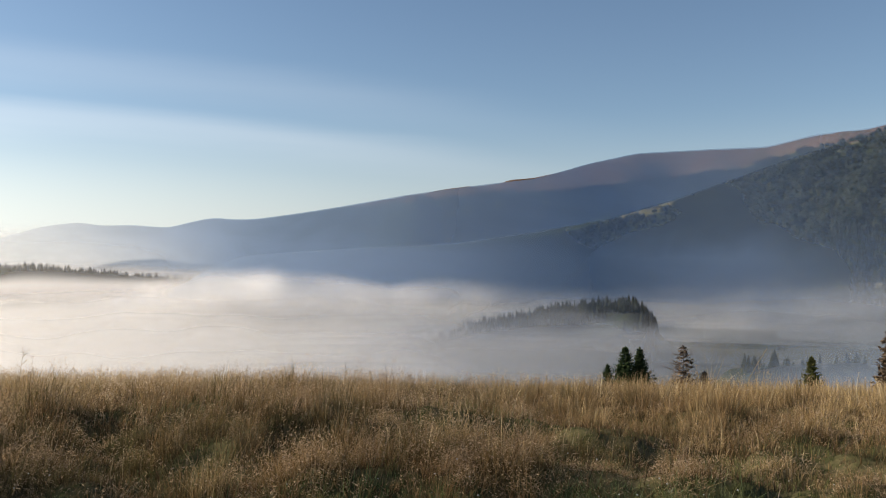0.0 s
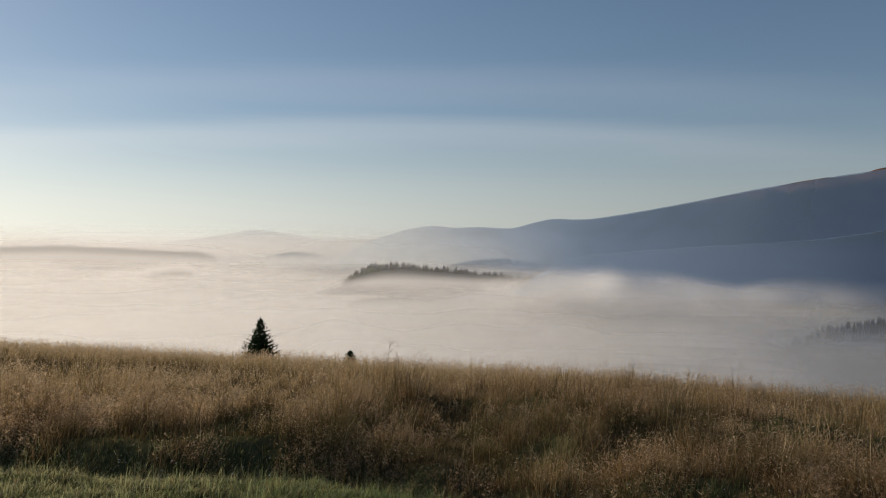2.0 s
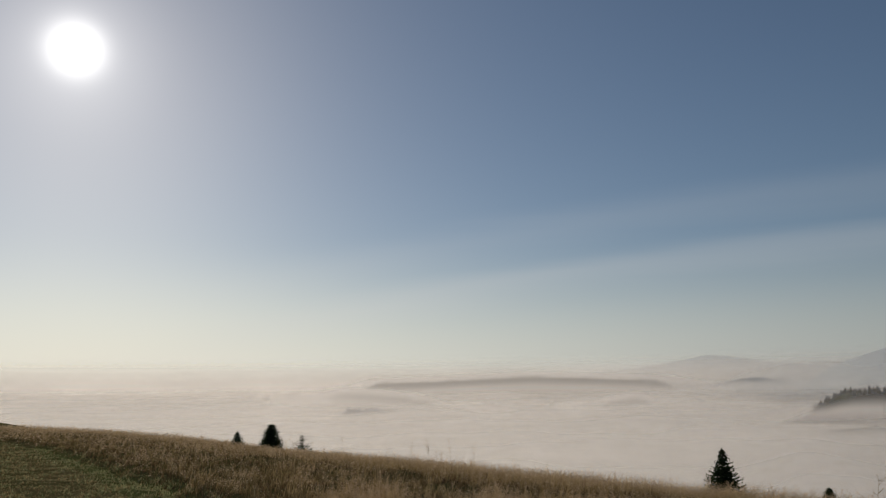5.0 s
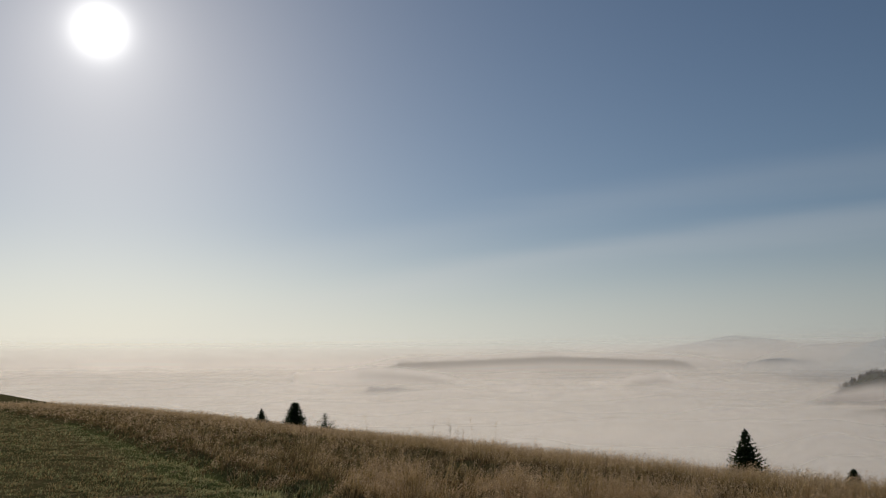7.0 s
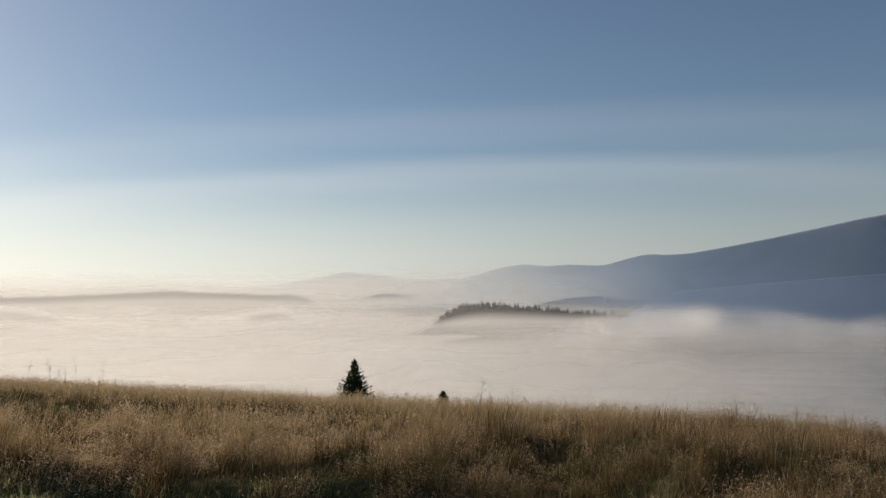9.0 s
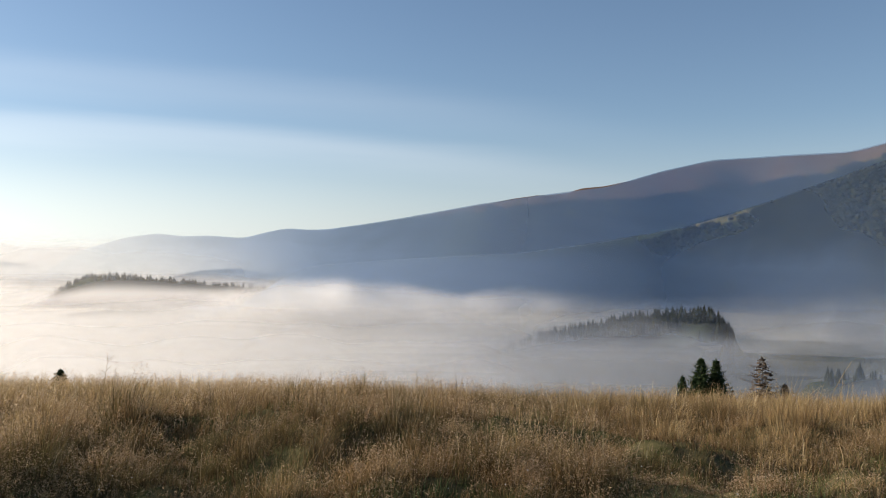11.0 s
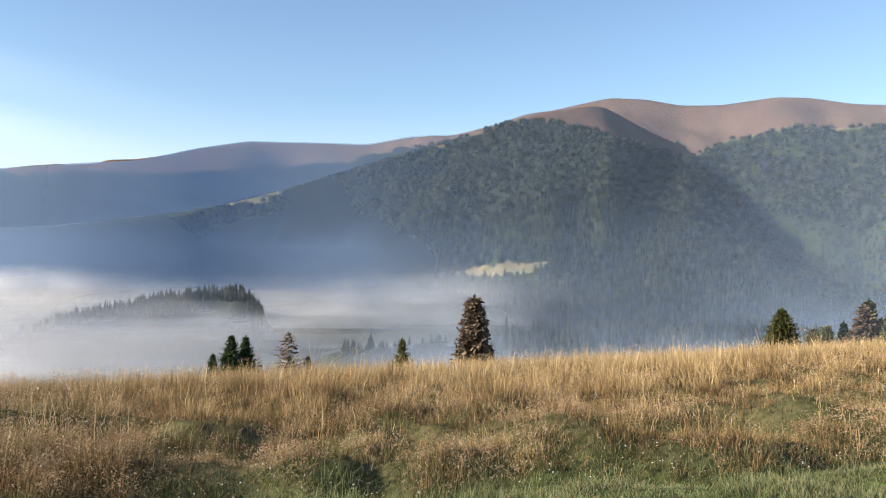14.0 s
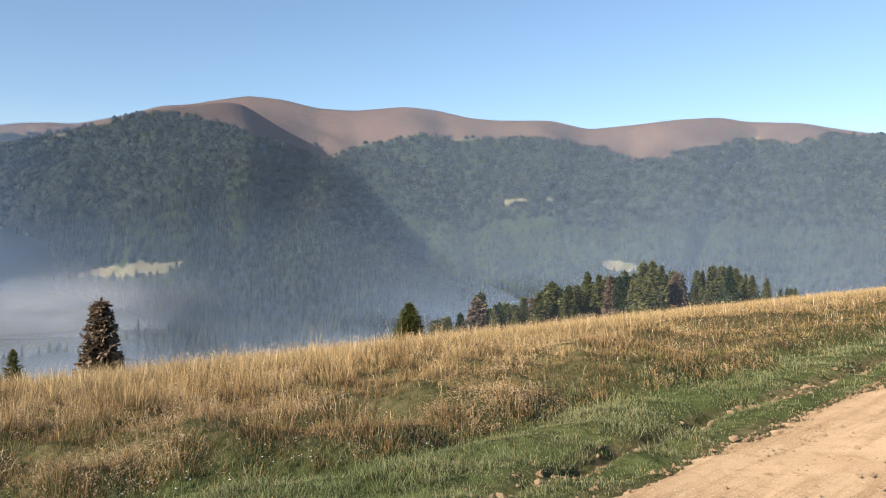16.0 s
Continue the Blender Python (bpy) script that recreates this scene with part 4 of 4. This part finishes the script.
            part("crown", cv, cf, mat, thing)
            thing.matrix_world = m
            first[k] = thing
        else:
            copy_thing(first[k], m).matrix_basis = m


def build_valley_forest():
    rng = np.random.default_rng(77)
    n = 15000
    a = rng.uniform(62, 118, n)
    r = np.exp(rng.uniform(math.log(520), math.log(2200), n))
    x, y = r * np.sin(np.radians(a)), r * np.cos(np.radians(a))
    ok = ((r < 1150) | ((a > 82) & (a < 98))) & (rng.random(n) < np.maximum(smooth(0.38, 0.55, fbm(x / 130, y / 130, 78)), smooth(66, 74, a)) * smooth(62, 76, a)) & (ground_z(x, y) < -35)
    pos = np.stack([x, y, ground_z(x, y) - 0.5], -1)[ok]
    h = 8 + 15 * rng.random(len(pos)) ** 1.5
    v, f = conifer_cluster(pos, h, h * rng.uniform(0.36, 0.55, len(pos)), 79, 3, 6)
    tagged(mesh_object("forest", v, f, WOOD), "dark spruce forest on the misty valley floor", "forest", kind="stuff")


# ---- grass ----
def cells(x, y, size, seed):
    """Tussocks as uneven cells: the distance from the nearest middle (in cell sizes), the way out from it and the cell's two own numbers."""
    u, v = np.asarray(x, float) / size, np.asarray(y, float) / size
    iu, iv = np.floor(u), np.floor(v)
    best = np.full(u.shape, 9.0)
    ox, oy, n1, n2 = (np.zeros(u.shape) for _ in range(4))
    for a in (-1, 0, 1):
        for b in (-1, 0, 1):
            cu, cv = iu + a, iv + b
            dx, dy = u - cu - hash2(cu, cv, seed), v - cv - hash2(cu, cv, seed + 1)
            d = np.hypot(dx, dy)
            near = d < best
            best = np.where(near, d, best)
            ox, oy = np.where(near, dx, ox), np.where(near, dy, oy)
            n1, n2 = np.where(near, hash2(cu, cv, seed + 2), n1), np.where(near, hash2(cu, cv, seed + 3), n2)
    return best, np.stack([ox, oy], -1) / np.maximum(best, 1e-6)[..., None], n1, n2


def blades(name, x, y, h, w, mat, seed, lean=0.35, label="", bend_to=None, straight=False, sink=0.02, tint=None):
    """Blades of grass at x, y, of the height h and width w. bend_to: way and amount to which each leans."""
    rng = np.random.default_rng(seed)
    n = len(x)
    z = ground_z(x, y) - sink
    a = rng.uniform(0, 6.283, n)
    d = np.stack([np.cos(a), np.sin(a)], -1)
    b = np.arctan2(0.4, 1.0) + rng.normal(0, 1.3, n)
    bend = np.stack([np.cos(b), np.sin(b)], -1) * (h * np.abs(rng.normal(0, lean, n)))[:, None]
    if bend_to is not None:
        bend = bend + bend_to
    base = np.stack([x, y, z], -1)
    droop = 0.12 + 0.5 * np.minimum(1, np.hypot(bend[:, 0], bend[:, 1]) / np.maximum(h, 1e-3)) ** 2 * 0.5

    def ring(f, width):
        c = base + np.concatenate([bend * f ** 1.8, (h * f * (1 - droop * f))[:, None]], 1)
        off = np.concatenate([d * (w * width)[:, None], np.zeros((n, 1))], 1)
        return (c - off, c + off) if width else (c,)

    if straight:
        v = np.stack([*ring(0.0, 0.5), *ring(1.0, 0.0)], 1).reshape(-1, 3)
        faces, along, k = [np.arange(n)[:, None] * 3 + np.array([[0, 1, 2]])], np.tile([0, 0, 1.0], n), 3
    else:
        v = np.stack([*ring(0.0, 0.5), *ring(0.55, 0.42), *ring(1.0, 0.0)], 1).reshape(-1, 3)
        i = np.arange(n)[:, None] * 5
        faces, along, k = [i + np.array([[0, 1, 3, 2]]), i + np.array([[2, 3, 4]])], np.tile([0, 0, 0.55, 0.55, 1.0], n), 5
    tint = np.full(n, 0.5) if tint is None else tint
    ob = mesh_object(name, v, faces, mat, None, {"along": along, "tint": np.repeat(tint, k)}, False)
    tagged(ob, label, "grass", kind="stuff")
    return v[k - 1::k]


def scatter(n, seed, r0, r1, a0=-54, a1=123, fall=0.0):
    """Places, thinning out with the square of the distance, less steeply with fall."""
    rng = np.random.default_rng(seed)
    u = rng.uniform(0, 1, n)
    if fall:
        r = (r0 ** fall + u * (r1 ** fall - r0 ** fall)) ** (1 / fall)
    else:
        r = np.exp(math.log(r0) + u * math.log(r1 / r0))
    a = np.radians(rng.uniform(a0, a1, n))
    return r * np.sin(a), r * np.cos(a), r, rng


def bank_p(q):
    """Where the tall grass starts."""
    return np.interp(q, [-120, -70, -40, -15, -9, -6.5, -4, -1, 2, 5, 8, 11, 14, 22, 40], [-6.0, 0.5, 3.7, 4.15, 4.5, 5.0, 6.1, 6.35, 5.9, 5.5, 5.5, 5.35, 5.2, 5.2, 5.2]) + 0.12 * np.sin(q * 0.9) + 0.08 * np.sin(q * 2.3)


def tufts(count, seed, per, r0, r1, keep):
    """Blades gathered in tufts: places, the way out from each tuft's middle, and the tuft's own number."""
    x, y, r, rng = scatter(count, seed, r0, r1)
    ok = keep(x, y, r, rng)
    x, y, r = x[ok], y[ok], r[ok]
    own = rng.random(len(x))
    i = np.repeat(np.arange(len(x)), per)
    size = np.maximum(0.05, 0.005 * r)[i] * (0.6 + 0.9 * own[i])
    off = rng.normal(0, 1, (len(i), 2)) * size[:, None]
    return x[i] + off[:, 0], y[i] + off[:, 1], r[i], off / size[:, None], own[i], rng


def heads_at(tip, r, seed, share, size, mat, label, per=7, tint=None):
    """Airy seed heads: slim spikelets strewn about each tip."""
    rng = np.random.default_rng(seed)
    pick = np.flatnonzero(rng.random(len(tip)) < share)
    tip, r = tip[pick], r[pick]
    tone = np.full(len(pick), 0.5) if tint is None else tint[pick]
    m, vv, grow = len(pick), [], np.maximum(1, r / 15)[:, None]
    for k in range(per):
        f = (k + rng.random(m)) / per
        spread = size * 0.55 * (0.25 + 0.9 * f)
        c = tip + np.stack([rng.normal(0, 1, m) * spread, rng.normal(0, 1, m) * spread, -size * 2.2 * f + 0.3 * size], -1) * grow
        s = rng.normal(size=(m, 3))
        s = s / np.linalg.norm(s, axis=1, keepdims=True) * (np.maximum(0.0030, 0.00040 * r) * rng.uniform(0.6, 1.5, m))[:, None]
        u = np.stack([rng.normal(0, 0.8, m), rng.normal(0, 0.8, m), rng.uniform(0.2, 1.0, m)], -1) * size * 0.42 * grow
        vv.append(np.stack([c - s, c + s, c + u], 1))
    vv = np.stack(vv, 1).reshape(-1, 3)
    f = np.arange(m * per)[:, None] * 3 + np.array([[0, 1, 2]])
    tagged(mesh_object("seed_head", vv, f, mat, None, {"along": np.ones(len(vv)), "tint": np.repeat(tone, per * 3)}, False), label, "grass", kind="stuff")


def meadow_height(x, y):
    """Height of the tall grass: tussocks of uneven height, with low hollows between them and a taller, more even stand at the brow."""
    p, q = pq(x, y)
    d, out, n1, n2 = cells(x, y, 0.55, 700)
    d2, out2, m1, m2 = cells(x, y, 0.20, 710)
    open_side = smooth(3.5, -2.0, q)
    start = p - bank_p(q)
    hollow = smooth(0.51, 0.41, 0.6 * fbm(x / 1.9, y / 1.2, 31, 3) + 0.4 * fbm(x / 0.7, y / 0.7, 36, 2) + 0.10 * smooth(3.2, 6.5, start) + 0.06 * open_side)
    strip = 0.9 * (fbm(q / 2.4, p * 0, 48, 3) - 0.5)
    rows = (np.exp(-((start - 0.9 - strip) / 0.33) ** 2) + 0.85 * np.exp(-((start - 2.5 - 1.6 * strip) / 0.36) ** 2)) * smooth(0.36, 0.55, fbm(q / 1.3, start / 1.5, 49, 2))
    hollow = np.maximum(hollow * (1 - 0.75 * smooth(0.5, 4.0, q)), 0.85 * np.minimum(1, rows) * smooth(-1.0, 2.5, q))
    lump = (0.30 + 1.15 * n1) * (1 - 0.7 * smooth(0.25, 0.75, d)) * (0.65 + 0.6 * m1) * (1 - 0.5 * smooth(0.25, 0.75, d2))
    full = 0.56 * (0.42 + 0.58 * np.maximum(smooth(1.2, 4.5, start), open_side * smooth(-0.2, 0.5, start)))
    h = full * lump * (1 - 0.72 * hollow)
    brow = smooth(6.5, 11.0, start)
    thin = 1 - 0.5 * np.exp(-((np.degrees(np.arctan2(x, y)) + 29.5) / 4.5) ** 2)
    return h + (0.60 * thin * (0.78 + 0.3 * n1) * (0.9 + 0.2 * m1) - h) * brow, out * (d * 0.55)[..., None] + out2 * (d2 * 0.4)[..., None], n2, m2, hollow * (1 - brow)


def build_grass():
    # tall dry grass in tussocks, near and far
    for seed, count, r0, r1 in ((1, 400000, 4.6, 15), (2, 330000, 14.0, 150)):
        x, y, r, rng = scatter(count, seed, r0, r1, fall=0.5 if seed == 1 else 0.0)
        p, q = pq(x, y)
        ok = (p > bank_p(q)) & (p < 30)
        x, y, r, p, q = x[ok], y[ok], r[ok], p[ok], q[ok]
        top, out, n2, m2, hollow = meadow_height(x, y)
        ok = (rng.random(len(x)) < 1 - 0.75 * hollow)
        x, y, r, p, q, top, out, n2, m2, hollow = (v[ok] for v in (x, y, r, p, q, top, out, n2, m2, hollow))
        h = top * rng.uniform(0.55, 1.18, len(x))
        w = np.maximum(0.0034, 0.00050 * r) * rng.uniform(0.5, 1.5, len(x))
        green = 0.22 * smooth(3.2, 0.4, p - bank_p(q)) * smooth(-1, 3, q) + 0.3 * hollow
        tone = np.clip(0.62 * n2 + 0.28 * m2 + 0.1 * rng.random(len(x)) + 0.14 * smooth(3, 8, p - bank_p(q)) - 0.24 * smooth(3.2, -1.5, q) + 0.62 * smooth(-4.5, -10.0, q) + 0.16 * smooth(2.5, 7.0, q), 0, 1) * (1 - green)
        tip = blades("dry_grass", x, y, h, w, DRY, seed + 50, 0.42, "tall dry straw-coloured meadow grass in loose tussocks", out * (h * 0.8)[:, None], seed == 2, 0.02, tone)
        plume = smooth(0.42, 0.62, fbm(x / 0.9, y / 0.9, 44, 3) + 0.12 * (n2 - 0.5))
        heads_at(tip, r, seed + 60, (0.36 if seed == 1 else 0.16) * (0.2 + 0.8 * np.maximum(smooth(11.0, 7.5, p), 2.6 * smooth(2, -5, q))) * (0.1 + 0.9 * plume) * (1 - hollow), 0.055, HEAD, "loose pale brown seed heads of dry grass", 9, tone)
    # single stems that stand above the rest
    x, y, r, rng = scatter(5200, 7, 6, 40)
    p, q = pq(x, y)
    ok = (p > bank_p(q) + 0.4) & (p < 24) & (fbm(x / 1.4, y / 1.4, 46, 2) > 0.42)
    x, y, r = x[ok], y[ok], r[ok]
    top = meadow_height(x, y)[0]
    h = np.minimum(0.72, top * rng.uniform(1.1, 1.5, len(x)) + 0.08)
    tip = blades("dry_stems", x, y, h, np.maximum(0.0045, 0.0006 * r), STEM, 58, 0.30, "long pale bleached stems leaning over the grass")
    heads_at(tip, r, 68, 0.30, 0.05, HEAD, "loose seed heads on tall bleached stems")
    # low growth between the tussocks
    x, y, r, rng = scatter(330000, 3, 4.4, 60, fall=0.4)
    p, q = pq(x, y)
    ok = (p > bank_p(q) - 0.1) & (p < 20)
    x, y, r = x[ok], y[ok], r[ok]
    p, q = pq(x, y)
    hollow = meadow_height(x, y)[4]
    h = rng.uniform(0.05, 0.17, len(x)) * (0.4 + 1.3 * fbm(x / 0.4, y / 0.4, 33)) * (1 + 0.5 * hollow)
    w = np.maximum(0.006, 0.0010 * r) * rng.uniform(0.6, 1.5, len(x))
    lush = rng.random(len(x)) < 0.12 + 0.5 * hollow + 0.30 * smooth(2.6, 0.2, p - bank_p(q) - 2.5 * (fbm(x / 1.2, y / 1.2, 41, 3) - 0.5)) * smooth(-1.5, 2.5, q)
    for k, (pick, mat, text) in enumerate(((lush, LOW, "low olive-green growth between dry tussocks"), (~lush, WITHERED, "low withered brown grass between dry tussocks"))):
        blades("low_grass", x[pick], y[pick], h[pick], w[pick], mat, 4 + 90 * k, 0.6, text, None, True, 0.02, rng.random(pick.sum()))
    # short green turf beside the track
    x, y, r, out, own, rng = tufts(110000, 5, 13, 3.4, 80, lambda x, y, r, g: (pq(x, y)[0] > -1.2) & (pq(x, y)[0] < 7.0))
    p, q = pq(x, y)
    bare = 0.6 * fbm(x / 0.5, y / 0.5, 34) + 0.4 * fbm(x / 0.15, y / 0.15, 38, 2)
    edge = 2.98 + 0.7 * (fbm(q / 0.7, q * 0, 39) - 0.5) + 0.5 * (bare - 0.5)
    worn = np.clip(smooth(-0.3, 0.5, p - edge) * (0.45 + 0.55 * np.maximum(smooth(3.5, 3.9, p), smooth(0.40, 0.52, bare))) + 0.95 * smooth(-1.2, 0.2, p) * smooth(2.5, -0.5, q) * (bare > 0.33), 0, 1)
    cut = (np.abs(p - ditch_p(q) + 0.04) < 0.07 + 0.35 * (bare - 0.35)) & (q > 4.5)
    ok = (p > -1.2) & (p < bank_p(q) + 0.25) & (rng.random(len(x)) < worn * (0.35 + 0.65 * smooth(0.32, 0.5, bare))) & ~cut
    x, y, r, p, own = x[ok], y[ok], r[ok], p[ok], own[ok]
    h = rng.uniform(0.025, 0.085, len(x)) * (0.4 + 1.2 * own ** 2) * (0.1 + 2.6 * fbm(x / 0.33, y / 0.33, 35, 2) ** 1.6) * (0.75 + 0.6 * smooth(3.6, 4.6, p)) + 0.03 * smooth(0.5, -2.5, pq(x, y)[1]) * rng.random(len(x))
    sere = rng.random(len(x)) < 0.06 + 0.05 * smooth(1.0, -3.0, pq(x, y)[1]) + 0.35 * smooth(1.0, -2.0, pq(x, y)[1]) * smooth(3.8, 2.2, p)
    for pick, mat, text in ((~sere, GREEN, "short green turf beside the dirt track"), (sere, DRY, "short sere grass in the turf beside the track")):
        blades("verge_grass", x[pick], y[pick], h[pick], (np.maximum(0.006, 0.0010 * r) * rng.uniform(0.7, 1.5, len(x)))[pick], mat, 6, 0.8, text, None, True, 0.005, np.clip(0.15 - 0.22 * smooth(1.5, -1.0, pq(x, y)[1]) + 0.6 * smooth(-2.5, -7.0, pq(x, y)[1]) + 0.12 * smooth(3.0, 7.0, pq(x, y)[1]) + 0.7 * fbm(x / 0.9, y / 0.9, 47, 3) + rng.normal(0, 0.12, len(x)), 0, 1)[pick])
    # small white flower heads along the foot of the bank
    x, y, r, rng = scatter(7000, 9, 5, 22)
    p, q = pq(x, y)
    ok = (np.abs(p - bank_p(q) + 0.15) < 0.45 * rng.random(len(x)) + 0.1) & (rng.random(len(x)) < 0.8)
    x, y, r = x[ok], y[ok], r[ok]
    n = len(x)
    c = np.stack([x, y, ground_z(x, y) + rng.uniform(0.08, 0.24, n)], -1)
    rad = rng.uniform(0.004, 0.010, n)[:, None, None]
    oct_v = np.array([[1, 0, 0], [0, 1, 0], [-1, 0, 0], [0, -1, 0], [0, 0, 0.6], [0, 0, -0.5]])
    v = (c[:, None] + oct_v[None] * rad).reshape(-1, 3)
    t = np.array([[0, 1, 4], [1, 2, 4], [2, 3, 4], [3, 0, 4], [1, 0, 5], [2, 1, 5], [3, 2, 5], [0, 3, 5]])
    f = (np.arange(n)[:, None, None] * 6 + t[None]).reshape(-1, 3)
    tagged(mesh_object("meadow_flowers", v, f, PETAL), "tiny white flower heads in the turf", "flower", kind="stuff")


# ---- loose earth beside the track ----
def clod_shape(seed):
    bm = bmesh.new()
    bmesh.ops.create_icosphere(bm, subdivisions=1, radius=1.0)
    for v in bm.verts:
        n1 = noise.noise(v.co * 1.3 + Vector((seed * 7.0, 0, 0)))
        n2 = noise.noise(v.co * 3.1 + Vector((0, seed * 5.0, 0)))
        v.co *= 1 + 0.7 * n1 + 0.5 * n2
        v.co.z *= 0.7
    me = bpy.data.meshes.new("dirt_clod")
    bm.to_mesh(me)
    bm.free()
    me.materials.append(CLOD)
    return me


def build_clods():
    rng = random.Random(8)
    shapes = [clod_shape(k) for k in range(6)]
    for k in range(230):
        q = rng.uniform(4.5, 16) if k > 90 else rng.gauss(8.0, 0.7)
        kind = rng.random()
        p = float(ditch_p(q)) - 0.05 + rng.gauss(0, 0.09) if kind < 0.6 else (2.95 + rng.gauss(0, 0.15) if kind < 0.85 else rng.uniform(0.5, 2.8))
        x, y = xy(p, q)
        s = 0.010 + 0.030 * rng.random() ** 3 + (0.012 if kind < 0.6 else 0)
        ob = new("dirt_clod", shapes[k % 6])
        ob.matrix_world = pose(x, y, float(ground_z(x, y)) + s * 0.2 + (0.02 if p < 3.1 else 0), rng.uniform(-20, 20), rng.uniform(-20, 20), rng.uniform(0, 360)) @ Matrix.Diagonal((s * rng.uniform(0.8, 1.5), s, s, 1))
        tagged(ob, "dry crumbled clod of pale brown earth beside the track", "clod", "clods beside the track")


def build_crumbs():
    """Small crumbs of earth strewn over the track in lines along the ruts."""
    rng = np.random.default_rng(88)
    n = 20000
    q = -2 + 24 * rng.random(n) ** 1.3
    lane = rng.choice([0.3, 1.0, 2.0, 2.75, 3.0, 3.82], n, p=[0.08, 0.17, 0.2, 0.25, 0.2, 0.1])
    p = np.where(rng.random(n) < 0.72, lane + rng.normal(0, 0.11, n), rng.uniform(0, 3.1, n))
    keep = fbm(p / 0.4, q / 1.2, 89) + 0.25 * rng.random(n) > 0.52
    p, q = p[keep], q[keep]
    x, y = xy(p, q)
    n = len(x)
    s = 0.004 + 0.022 * rng.random(n) ** 4
    z = ground_z(x, y) + np.where(p < 3.1, 0.028, 0.0) + s * 0.2
    shape = np.array([[1, 0, 0], [0.3, 1, 0], [-1, 0.2, 0], [-0.2, -1, 0], [0.1, 0, 0.8], [0, 0, -0.8]])
    v = shape[None] * rng.uniform(0.55, 1.35, (n, 6, 3)) * s[:, None, None]
    a = rng.random(n) * 6.28
    ca, sa = np.cos(a)[:, None], np.sin(a)[:, None]
    v = np.stack([v[..., 0] * ca - v[..., 1] * sa + x[:, None], v[..., 0] * sa + v[..., 1] * ca + y[:, None], v[..., 2] + z[:, None]], -1).reshape(-1, 3)
    t = np.array([[0, 1, 4], [1, 2, 4], [2, 3, 4], [3, 0, 4], [1, 0, 5], [2, 1, 5], [3, 2, 5], [0, 3, 5]])
    f = (np.arange(n)[:, None, None] * 6 + t[None]).reshape(-1, 3)
    tagged(mesh_object("earth_crumbs", v, f, CLOD), "small dry crumbs of earth strewn along the ruts", "earth", kind="stuff")


# ---- tall dead stalks on the brow ----
def stalk(az, r, top_el, lean, seed, label, branches=0):
    rng = random.Random(seed)
    x, y = r * math.sin(radians(az)), r * math.cos(radians(az))
    z = float(ground_z(x, y))
    h = 1.6 + r * math.tan(radians(top_el)) - z
    side = heading(az + 90)
    cu = bpy.data.curves.new("dead_stalk", "CURVE")
    cu.dimensions, cu.bevel_depth, cu.bevel_resolution = "3D", max(0.003, min(r, 20) * 0.0003), 0
    cu.materials.append(STEM)

    def line(points):
        sp = cu.splines.new("POLY")
        sp.points.add(len(points) - 1)
        for i, c in enumerate(points):
            sp.points[i].co, sp.points[i].radius = (*c, 1), 1.1 - 0.7 * i / len(points)

    top = side * (lean * h) + Vector((0, 0, h))
    main = [side * (lean * h * (i / 6) ** 1.5) + Vector((0, 0, h * i / 6)) for i in range(7)]
    line(main)
    for k in range(branches):
        f = rng.uniform(0.55, 0.97)
        a = side * (lean * h * f ** 1.5) + Vector((0, 0, h * f))
        out = Vector((rng.uniform(-1, 1), rng.uniform(-1, 1), rng.uniform(0.5, 1.3))) * h * rng.uniform(0.05, 0.13)
        line([a, a + out * 0.6, a + out])
        for j in range(3):
            line([a + out, a + out + Vector((rng.uniform(-1, 1), rng.uniform(-1, 1), rng.uniform(0.2, 1))) * h * 0.03])
    ob = new("dead_stalk", cu)
    ob.matrix_world = pose(x, y, z)
    tagged(ob, label, "stalk", "dead stalks on the brow")


def build_stalks():
    stalk(56.2, 17, -5.35, 0.42, 1, "long bleached grass stalk leaning over the brow")
    stalk(8.6, 18, -5.45, 0.1, 2, "thin dead weed stalk with a branched head", 5)
    rng = random.Random(4)
    for k in range(7):
        az = -19.5 + rng.gauss(0, 1.8)
        stalk(az, rng.uniform(40, 50), -3.0 - rng.random() * 0.9, rng.uniform(-0.15, 0.15), 10 + k, "thin dead weed stalk with a branched head", 6)
    for k in range(4):
        az = rng.uniform(-38, 34)
        r = 22 / max(0.3, math.cos(radians(az - 41)))
        brow = -7.3 * math.cos(radians(az - 41)) ** 1.0 - 0.3
        stalk(az, r, brow + rng.uniform(0.3, 0.9), rng.uniform(-0.2, 0.2), 40 + k, "thin dead weed stalk with a branched head", 4)


build_ground()
build_road()
build_mountains()
build_islets()
build_fog()
build_valley_forest()
build_trees()
build_wood()
build_grass()
build_clods()
build_crumbs()
build_stalks()
